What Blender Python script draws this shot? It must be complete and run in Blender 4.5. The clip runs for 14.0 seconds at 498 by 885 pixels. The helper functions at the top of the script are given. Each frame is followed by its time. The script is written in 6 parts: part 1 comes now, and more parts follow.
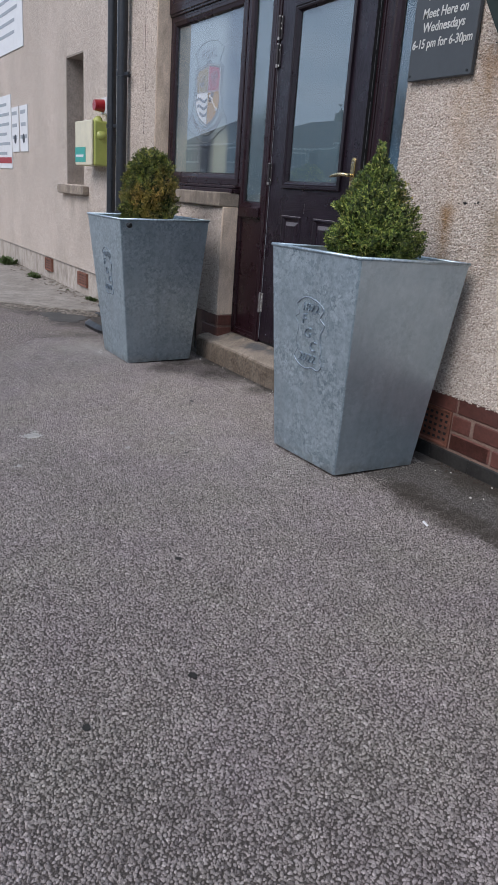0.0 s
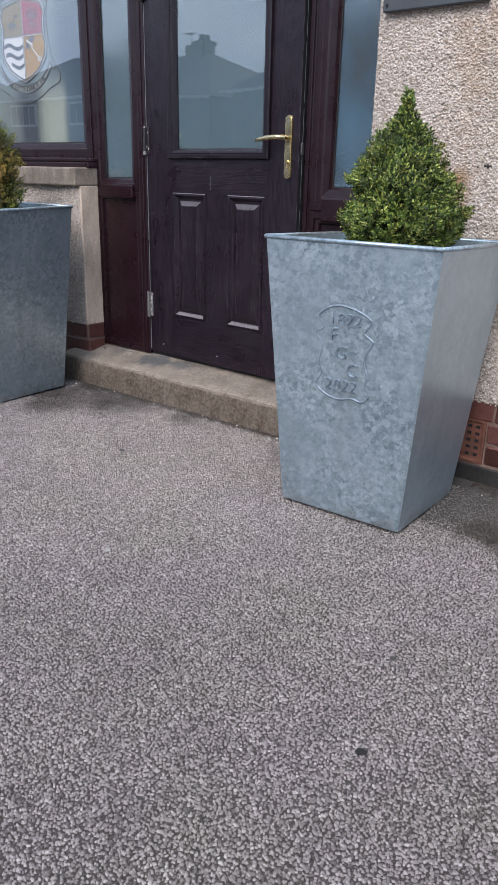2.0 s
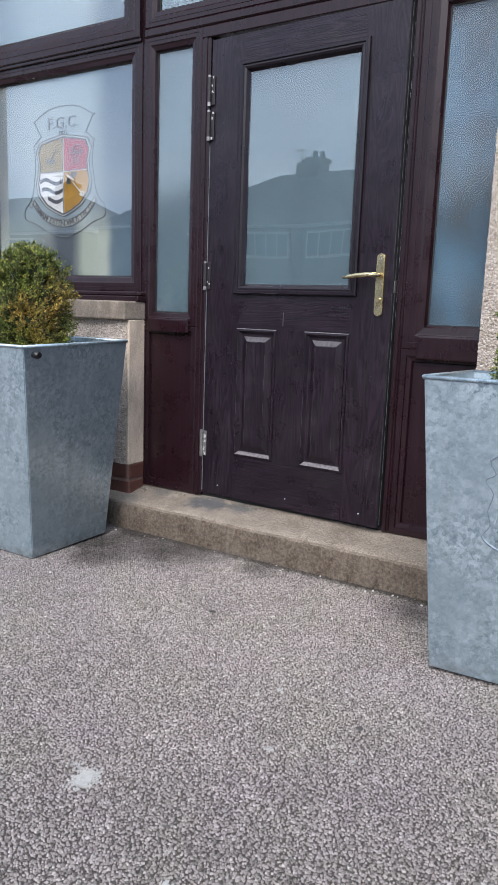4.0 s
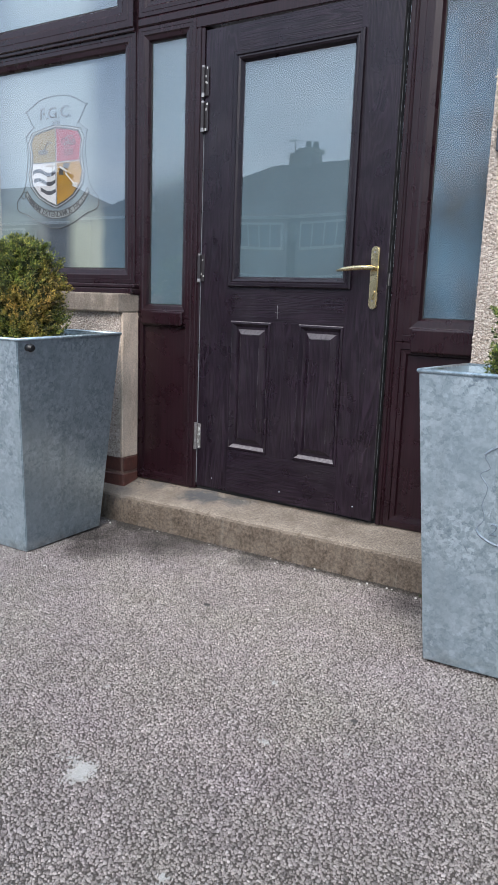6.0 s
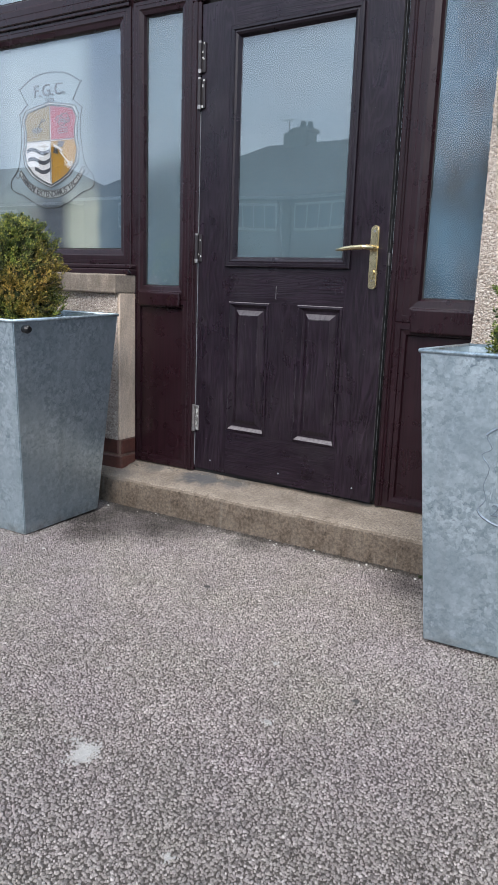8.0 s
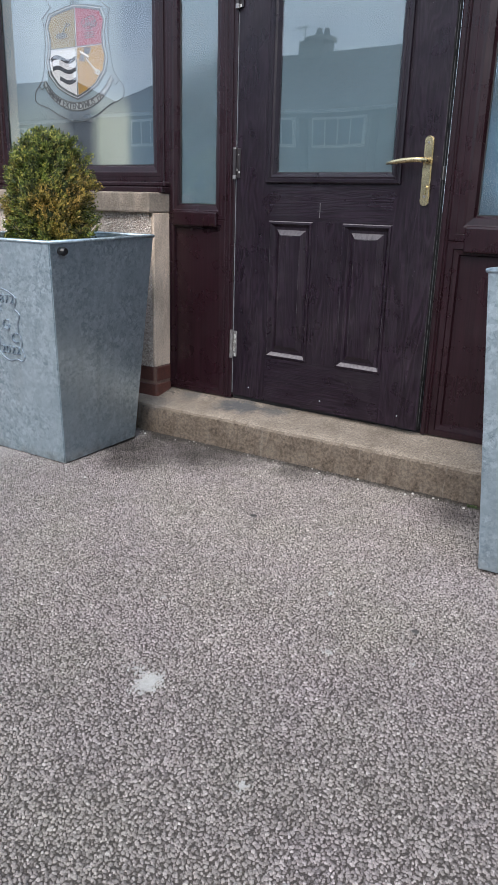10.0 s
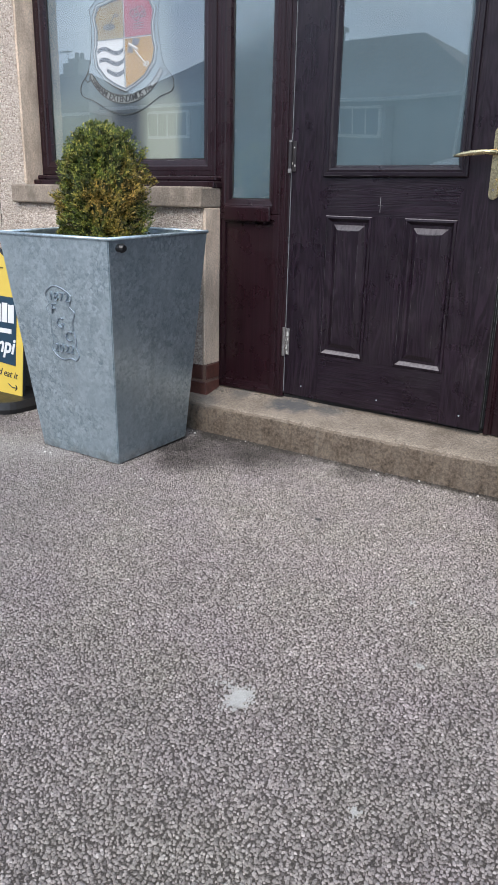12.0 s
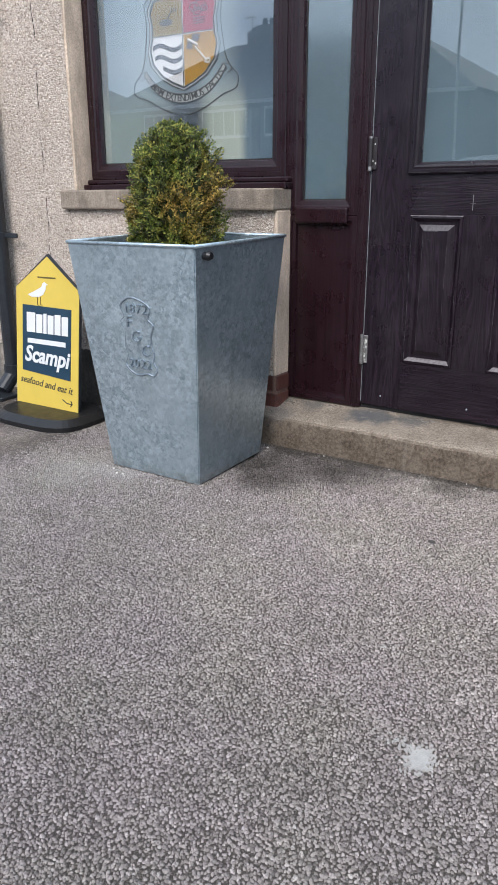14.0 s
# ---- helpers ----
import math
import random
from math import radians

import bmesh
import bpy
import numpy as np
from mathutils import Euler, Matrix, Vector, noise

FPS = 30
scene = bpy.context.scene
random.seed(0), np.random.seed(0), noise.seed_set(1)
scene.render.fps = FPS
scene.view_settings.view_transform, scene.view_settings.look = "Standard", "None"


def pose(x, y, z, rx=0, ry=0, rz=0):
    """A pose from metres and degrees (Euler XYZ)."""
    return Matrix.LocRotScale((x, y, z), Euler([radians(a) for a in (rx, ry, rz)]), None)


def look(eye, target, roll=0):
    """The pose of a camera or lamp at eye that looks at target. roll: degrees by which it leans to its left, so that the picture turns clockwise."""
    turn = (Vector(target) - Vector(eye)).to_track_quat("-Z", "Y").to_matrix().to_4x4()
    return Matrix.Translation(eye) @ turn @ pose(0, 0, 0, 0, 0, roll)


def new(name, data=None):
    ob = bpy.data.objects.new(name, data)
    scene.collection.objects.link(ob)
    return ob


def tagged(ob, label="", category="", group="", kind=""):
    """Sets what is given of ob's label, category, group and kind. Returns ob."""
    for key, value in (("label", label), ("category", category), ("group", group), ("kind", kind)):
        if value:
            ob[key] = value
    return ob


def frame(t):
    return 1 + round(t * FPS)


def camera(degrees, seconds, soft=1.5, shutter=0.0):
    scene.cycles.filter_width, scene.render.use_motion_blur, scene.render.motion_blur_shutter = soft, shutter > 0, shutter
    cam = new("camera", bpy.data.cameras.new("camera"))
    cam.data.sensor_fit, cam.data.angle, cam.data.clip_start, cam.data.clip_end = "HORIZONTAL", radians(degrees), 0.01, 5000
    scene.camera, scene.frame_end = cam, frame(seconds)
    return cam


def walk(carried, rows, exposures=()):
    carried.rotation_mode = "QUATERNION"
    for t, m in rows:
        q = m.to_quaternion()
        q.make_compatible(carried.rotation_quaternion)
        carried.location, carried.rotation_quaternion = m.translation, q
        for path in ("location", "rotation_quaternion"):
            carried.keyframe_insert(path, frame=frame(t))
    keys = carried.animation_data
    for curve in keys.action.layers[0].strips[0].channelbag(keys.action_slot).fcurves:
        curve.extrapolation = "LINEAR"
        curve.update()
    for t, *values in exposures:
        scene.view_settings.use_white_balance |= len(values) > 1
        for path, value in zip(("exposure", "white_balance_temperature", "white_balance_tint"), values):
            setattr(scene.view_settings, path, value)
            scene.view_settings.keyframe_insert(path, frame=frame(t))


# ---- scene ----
cam = camera(37.5, 14.0, soft=1.0)
PATH = [
    (0, (3.951, -2.45, 1.061), (2.338, -1.456, 0.42), 4.2),
    (0.5, (3.627, -2.48, 1.06), (2.206, -1.234, 0.405), 1.8),
    (1, (3.305, -2.514, 1.056), (2.009, -1.145, 0.388), 2.0),
    (1.5, (2.988, -2.55, 1.056), (1.732, -1.153, 0.371), 1.0),
    (2, (2.675, -2.596, 1.046), (1.518, -1.116, 0.358), 1.3),
    (2.5, (2.384, -2.644, 1.04), (1.238, -1.157, 0.35), 1.1),
    (3, (2.135, -2.69, 1.05), (1.071, -1.141, 0.365), 1.9),
    (3.5, (2.009, -2.723, 1.049), (0.965, -1.099, 0.529), 2.5),
    (3.7, (1.97, -2.743, 1.034), (0.922, -1.091, 0.617), 1.9),
    (4.3, (1.954, -2.741, 1.034), (0.92, -1.066, 0.689), 2.1),
    (5.8, (1.948, -2.74, 1.028), (0.923, -1.061, 0.665), 2.2),
    (6, (1.951, -2.742, 1.04), (0.931, -1.063, 0.664), 2.1),
    (6.5, (1.946, -2.737, 1.035), (0.932, -1.058, 0.645), 2.0),
    (7, (1.945, -2.738, 1.032), (0.936, -1.058, 0.632), 2.0),
    (7.2, (1.944, -2.742, 1.034), (0.941, -1.06, 0.63), 2.1),
    (8.6, (1.902, -2.738, 1.026), (0.901, -1.064, 0.591), 1.9),
    (9.3, (1.845, -2.734, 1.013), (0.847, -1.08, 0.495), 1.6),
    (9.5, (1.832, -2.732, 1.016), (0.837, -1.096, 0.436), 1.5),
    (10, (1.805, -2.739, 1.015), (0.8, -1.123, 0.4), 1.6),
    (10.5, (1.779, -2.748, 1.017), (0.765, -1.143, 0.388), 1.5),
    (11, (1.739, -2.756, 1.022), (0.718, -1.157, 0.389), 1.5),
    (11.5, (1.691, -2.764, 1.022), (0.663, -1.171, 0.387), 1.4),
    (12, (1.62, -2.775, 1.02), (0.59, -1.183, 0.386), 1.3),
    (12.5, (1.535, -2.789, 1.024), (0.504, -1.196, 0.39), 1.0),
    (13, (1.439, -2.796, 1.022), (0.406, -1.203, 0.39), 0.7),
    (13.5, (1.341, -2.8, 1.017), (0.311, -1.205, 0.388), 0.3),
    (14, (1.239, -2.807, 1.018), (0.214, -1.21, 0.387), -0.1),
]
LIGHT = [(0, 0.0, 6270, 14), (0.5, 0.28, 6270, 14), (1, 0.24, 6250, 14), (1.5, 0.4, 6230, 14), (2, 0.46, 6210, 14), (2.5, 0.75, 6230, 13), (3, 0.72, 6260, 12), (3.7, 0.7, 6270, 12), (6, 0.67, 6290, 11), (9.3, 0.63, 6390, 11), (14, 0.58, 6350, 11)]
walk(cam, [(t, look(eye, target, roll)) for t, eye, target, roll in PATH], LIGHT)

# ---- light ----
world = bpy.data.worlds.new("overcast_sky")
scene.world = world
world.use_nodes = True
wn, wl = world.node_tree.nodes, world.node_tree.links
wn.clear()
w_out = wn.new("ShaderNodeOutputWorld")
w_bg = wn.new("ShaderNodeBackground")
w_sky = wn.new("ShaderNodeTexSky")
w_sky.sky_type = "NISHITA"
w_sky.sun_disc = False
w_sky.sun_elevation = radians(43)
w_sky.sun_rotation = radians(168)
w_sky.air_density, w_sky.dust_density, w_sky.ozone_density = 1.0, 3.0, 1.0
w_co = wn.new("ShaderNodeTexCoord")
w_map = wn.new("ShaderNodeMapping")
w_map.inputs["Scale"].default_value = (1.6, 1.6, 5.0)
w_noise = wn.new("ShaderNodeTexNoise")
w_noise.inputs["Scale"].default_value = 1.7
w_noise.inputs["Detail"].default_value = 6
w_ramp = wn.new("ShaderNodeValToRGB")
w_ramp.color_ramp.elements[0].position, w_ramp.color_ramp.elements[0].color = 0.32, (4.0, 5.4, 7.4, 1)
w_ramp.color_ramp.elements[1].position, w_ramp.color_ramp.elements[1].color = 0.7, (7.9, 9.2, 10.8, 1)
w_mix = wn.new("ShaderNodeMix")
w_mix.data_type = "RGBA"
w_mix.inputs["Factor"].default_value = 0.82
wl.new(w_co.outputs["Generated"], w_map.inputs["Vector"])
wl.new(w_map.outputs["Vector"], w_noise.inputs["Vector"])
wl.new(w_noise.outputs["Fac"], w_ramp.inputs["Fac"])
wl.new(w_sky.outputs["Color"], w_mix.inputs["A"])
wl.new(w_ramp.outputs["Color"], w_mix.inputs["B"])
wl.new(w_mix.outputs["Result"], w_bg.inputs["Color"])
wl.new(w_bg.outputs["Background"], w_out.inputs["Surface"])
w_bg.inputs["Strength"].default_value = 0.112

sun_data = bpy.data.lights.new("sun", "SUN")
sun_data.energy, sun_data.angle, sun_data.color = 2.3, radians(40), (1.0, 0.945, 0.88)
sun = new("sun", sun_data)
sun.matrix_world = look((3, -14, 13.5), (0, 0, 0))

# ---- materials ----


class Mat:
    """A node material with short calls for textures."""

    def __init__(self, name, color=(0.5, 0.5, 0.5), rough=0.6, metal=0.0, **more):
        self.m = bpy.data.materials.new(name)
        self.m.use_nodes = True
        self.n, self.l = self.m.node_tree.nodes, self.m.node_tree.links
        self.b = self.n["Principled BSDF"]
        self.b.inputs["Base Color"].default_value = (*color, 1)
        self.b.inputs["Roughness"].default_value = rough
        self.b.inputs["Metallic"].default_value = metal
        for key, value in more.items():
            self.b.inputs[key.replace("_", " ")].default_value = value
        co = self.n.new("ShaderNodeTexCoord")
        self.obj = co.outputs["Object"]
        geo = self.n.new("ShaderNodeNewGeometry")
        self.pos, self.island, self.normal = geo.outputs["Position"], geo.outputs["Random Per Island"], geo.outputs["True Normal"]

    def put(self, kind, **sets):
        node = self.n.new(kind)
        for key, value in sets.items():
            node.inputs[key.replace("_", " ")].default_value = value
        return node

    def scaled(self, vec, sx, sy, sz):
        node = self.put("ShaderNodeMapping")
        node.inputs["Scale"].default_value = (sx, sy, sz)
        self.l.new(vec, node.inputs["Vector"])
        return node.outputs["Vector"]

    def noise(self, vec, scale, detail=4.0, rough=0.55, distort=0.0):
        node = self.put("ShaderNodeTexNoise", Scale=scale, Detail=detail, Roughness=rough, Distortion=distort)
        self.l.new(vec, node.inputs["Vector"])
        return node.outputs["Fac"]

    def voronoi(self, vec, scale, feature="F1", out="Distance", rnd=1.0, flat=False):
        node = self.put("ShaderNodeTexVoronoi", Scale=scale, Randomness=rnd)
        node.voronoi_dimensions = "2D" if flat else "3D"
        node.feature = feature
        self.l.new(vec, node.inputs["Vector"])
        return node.outputs[out]

    def ramp(self, fac, *stops):
        node = self.put("ShaderNodeValToRGB")
        el = node.color_ramp.elements
        while len(el) < len(stops):
            el.new(0.5)
        for e, (p, c) in zip(el, stops):
            c = (c, c, c) if isinstance(c, (int, float)) else c
            e.position, e.color = p, (*c, 1)
        self.l.new(fac, node.inputs["Fac"])
        return node.outputs["Color"]

    def mix(self, fac, a, b, blend="MIX"):
        node = self.put("ShaderNodeMix")
        node.data_type, node.blend_type = "RGBA", blend
        for key, v in (("Factor", fac), ("A", a), ("B", b)):
            if isinstance(v, (int, float)):
                v = v if key == "Factor" else (v, v, v, 1)
            if isinstance(v, tuple):
                v = v if len(v) == 4 else (*v, 1)
            sock = [s for s in node.inputs if s.name == key and s.type == ("VALUE" if key == "Factor" else "RGBA")][0]
            if isinstance(v, (int, float, tuple)):
                sock.default_value = v
            else:
                self.l.new(v, sock)
        return [s for s in node.outputs if s.type == "RGBA"][0]

    def math(self, op, a, b=0.0, clamp=False):
        node = self.put("ShaderNodeMath")
        node.operation, node.use_clamp = op, clamp
        for i, v in enumerate((a, b)):
            if isinstance(v, (int, float)):
                node.inputs[i].default_value = v
            else:
                self.l.new(v, node.inputs[i])
        return node.outputs[0]

    def xyz(self, vec):
        node = self.put("ShaderNodeSeparateXYZ")
        self.l.new(vec, node.inputs[0])
        return node.outputs

    def near(self, px, py, pz, r, soft, wob=None):
        """1 within r of a place of the world, fading over soft, with a wobbling edge."""
        d = self.put("ShaderNodeVectorMath")
        d.operation = "DISTANCE"
        d.inputs[1].default_value = (px, py, pz)
        self.l.new(self.pos, d.inputs[0])
        dist = d.outputs["Value"]
        if wob is not None:
            dist = self.math("ADD", dist, self.math("MULTIPLY", self.math("SUBTRACT", wob, 0.5), r * 1.8 + 0.12))
        return self.math("SUBTRACT", 1.0, self.math("DIVIDE", self.math("SUBTRACT", dist, r), soft), clamp=True)

    def color(self, sock):
        self.l.new(sock, self.b.inputs["Base Color"])

    def rough(self, sock):
        self.l.new(sock, self.b.inputs["Roughness"])

    def bump(self, height, strength=0.5, dist=0.004, under=None):
        node = self.put("ShaderNodeBump", Strength=strength, Distance=dist)
        self.l.new(height, node.inputs["Height"])
        if under is not None:
            self.l.new(under, node.inputs["Normal"])
        self.l.new(node.outputs["Normal"], self.b.inputs["Normal"])
        return node.outputs["Normal"]


def ground_tones(m, col):
    """Wear, damp, dirt and darker patches of the forecourt, alike on binder and chippings."""
    tint = m.noise(m.pos, 3.1, 4, 0.6)
    col = m.mix(1.0, col, m.ramp(tint, (0.3, (1.015, 0.96, 0.995)), (0.7, (0.985, 0.975, 0.92))), "MULTIPLY")
    # worn paler by feet in front of the door
    col = m.mix(m.near(0.7, -0.75, 0, 0.35, 0.75, m.noise(m.pos, 2.3, 4)), col, m.mix(1.0, col, (1.25, 1.23, 1.2), "MULTIPLY"))
    big = m.noise(m.pos, 1.3, 5, 0.6)
    col = m.mix(1.0, col, m.ramp(big, (0.3, (0.91, 0.905, 0.9)), (0.7, (1.07, 1.06, 1.055))), "MULTIPLY")
    mid = m.noise(m.pos, 9, 4, 0.65)
    col = m.mix(1.0, col, m.ramp(mid, (0.3, 0.9), (0.7, 1.08)), "MULTIPLY")
    clump = m.noise(m.pos, 38, 4, 0.7)
    col = m.mix(1.0, col, m.ramp(clump, (0.32, 0.84), (0.68, 1.17)), "MULTIPLY")
    w = m.noise(m.pos, 7, 5, 0.65)
    w2 = m.noise(m.pos, 16, 6, 0.75)
    # smoother tarry strip along the brick wall
    x_, y_, z_ = m.xyz(m.pos)
    edge_ = m.math("ADD", y_, m.math("MULTIPLY", m.math("SUBTRACT", w, 0.5), 0.2))
    strip = m.math("MULTIPLY", m.math("MULTIPLY", m.math("ADD", edge_, 0.58), 12.0, clamp=True), m.math("MULTIPLY", m.math("SUBTRACT", x_, 1.68), 7.0, clamp=True))
    col = m.mix(m.math("MULTIPLY", strip, 0.8), col, m.mix(w2, (0.03, 0.028, 0.026), (0.135, 0.126, 0.114)))
    # brown dirt at its outer edge, black damp at the foot of the wall
    for x, y, r in ((1.98, -0.5, 0.05), (2.12, -0.53, 0.07), (2.3, -0.52, 0.07), (2.48, -0.47, 0.06), (2.72, -0.5, 0.08), (2.95, -0.5, 0.06), (2.05, -0.14, 0.1), (2.35, -0.14, 0.11), (2.65, -0.14, 0.11), (2.95, -0.14, 0.12), (3.3, -0.16, 0.14)):
        col = m.mix(m.math("MULTIPLY", m.near(x, y, 0, r, 0.07, w2), 0.7), col, m.mix(w2, (0.02, 0.016, 0.012), (0.075, 0.062, 0.05)))
    # darker patches by the paving, beside the left planter and before the step
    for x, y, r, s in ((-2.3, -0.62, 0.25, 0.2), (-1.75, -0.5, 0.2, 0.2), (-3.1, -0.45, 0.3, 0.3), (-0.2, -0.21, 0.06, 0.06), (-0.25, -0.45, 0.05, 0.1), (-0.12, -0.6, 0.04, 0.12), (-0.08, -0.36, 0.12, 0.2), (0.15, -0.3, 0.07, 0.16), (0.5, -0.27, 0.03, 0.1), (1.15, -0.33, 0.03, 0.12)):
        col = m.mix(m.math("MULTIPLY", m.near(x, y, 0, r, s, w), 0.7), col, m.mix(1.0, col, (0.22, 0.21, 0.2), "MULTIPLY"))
    # a darker band where the step meets the ground
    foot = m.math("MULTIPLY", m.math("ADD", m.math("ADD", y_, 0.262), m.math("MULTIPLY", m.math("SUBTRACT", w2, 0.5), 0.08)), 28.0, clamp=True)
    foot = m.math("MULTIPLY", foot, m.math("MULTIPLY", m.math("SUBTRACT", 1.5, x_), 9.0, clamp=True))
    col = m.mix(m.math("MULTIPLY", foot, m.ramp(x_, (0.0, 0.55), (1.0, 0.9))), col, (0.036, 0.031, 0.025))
    # pale grit washed against planters
    for x, y, r, s in ((-0.8, -0.85, 0.06, 0.18), (-0.6, -0.83, 0.02, 0.08)):
        col = m.mix(m.math("MULTIPLY", m.near(x, y, 0, r, s, w), 0.25), col, (0.42, 0.4, 0.37))
    return col


def m_chippings():
    """Worn stone chippings of many greys and browns."""
    m = Mat("exposed_stone_chippings", rough=0.8, Specular_IOR_Level=0.3)
    face_ = m.ramp(m.island, (0.0, (0.125, 0.114, 0.11)), (0.2, (0.215, 0.198, 0.19)), (0.7, (0.3, 0.278, 0.266)), (0.95, (0.37, 0.345, 0.332)), (1.0, (0.46, 0.435, 0.42)))
    fine = m.noise(m.pos, 330, 4, 0.7)
    col = m.mix(1.0, face_, m.ramp(fine, (0.32, 0.55), (0.68, 1.3)), "MULTIPLY")
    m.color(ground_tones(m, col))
    m.bump(fine, 0.5, 0.002)
    return m.m


def m_asphalt():
    m = Mat("asphalt", rough=0.85, Specular_IOR_Level=0.25)
    warp = m.noise(m.pos, 60, 2)
    v = m.put("ShaderNodeVectorMath")
    v.operation = "MULTIPLY_ADD"
    v.inputs[1].default_value = (0.0065, 0.0065, 0.004)
    n3 = m.put("ShaderNodeTexNoise", Scale=90.0, Detail=2.0)
    m.l.new(m.pos, n3.inputs["Vector"])
    m.l.new(n3.outputs["Color"], v.inputs[0])
    m.l.new(m.pos, v.inputs[2])
    p = v.outputs["Vector"]
    fine = m.noise(m.pos, 480, 3, 0.6)
    blot = m.noise(m.pos, 110, 4, 0.7)
    pick = m.math("GREATER_THAN", m.noise(m.pos, 95, 2), 0.53)
    hues, edges = [], []
    for size in (128, 205):   # two sizes of chipping
        hues.append(m.xyz(m.voronoi(p, size, out="Color", flat=True)))
        edges.append(m.voronoi(p, size, "DISTANCE_TO_EDGE", flat=True))
    hue = m.mix(pick, hues[0][0], hues[1][0])
    edge_ = m.mix(pick, edges[0], edges[1])
    lip = m.math("SUBTRACT", edge_, m.math("MULTIPLY", m.math("SUBTRACT", fine, 0.5), 0.6))
    lip = m.math("SUBTRACT", lip, m.math("MULTIPLY", m.math("SUBTRACT", blot, 0.5), 0.4))
    chip = m.ramp(lip, (0.045, 0.0), (0.33, 1.0))
    pits = m.noise(m.pos, 190, 4, 0.7)
    chip = m.math("MULTIPLY", chip, m.ramp(pits, (0.38, 0.2), (0.52, 1.0)))
    tone = m.math("ADD", m.math("MULTIPLY", hue, 0.5), m.math("MULTIPLY", fine, 0.55))
    face_ = m.ramp(tone, (0.2, (0.23, 0.206, 0.192)), (0.5, (0.45, 0.406, 0.379)), (0.75, (0.57, 0.521, 0.489)), (0.95, (0.66, 0.616, 0.584)))
    col = m.mix(chip, (0.038, 0.033, 0.03), face_)
    rough_ = m.noise(m.pos, 62, 5, 0.8)
    col = m.mix(1.0, col, m.ramp(rough_, (0.32, 0.45), (0.68, 1.72)), "MULTIPLY")
    gap = m.math("MULTIPLY", chip, m.math("ADD", m.math("MULTIPLY", hue, 0.6), 0.5))
    # bare binder where the chippings stand proud of it
    x_, y_, z_ = m.xyz(m.pos)
    inner = m.math("ADD", x_, 1.3)
    for ax, ay, c in ((0.83, 1.0, 2.08), (-1.0, -0.83, 2.27), (0.0, 1.0, 2.4), (-1.0, 0.0, 3.6)):
        inner = m.math("MINIMUM", inner, m.math("ADD", m.math("ADD", m.math("MULTIPLY", x_, ax), m.math("MULTIPLY", y_, ay)), c))
    proud = m.math("MULTIPLY", m.math("ADD", m.math("SUBTRACT", inner, 0.1), m.math("MULTIPLY", m.noise(m.pos, 6, 4), 0.3)), 4.0, clamp=True)
    binder = m.mix(fine, (0.022, 0.0195, 0.018), (0.085, 0.076, 0.07))
    col = m.mix(m.math("MULTIPLY", proud, 0.8), col, binder)
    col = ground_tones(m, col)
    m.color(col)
    m.bump(gap, 0.5, 0.003)
    return m.m


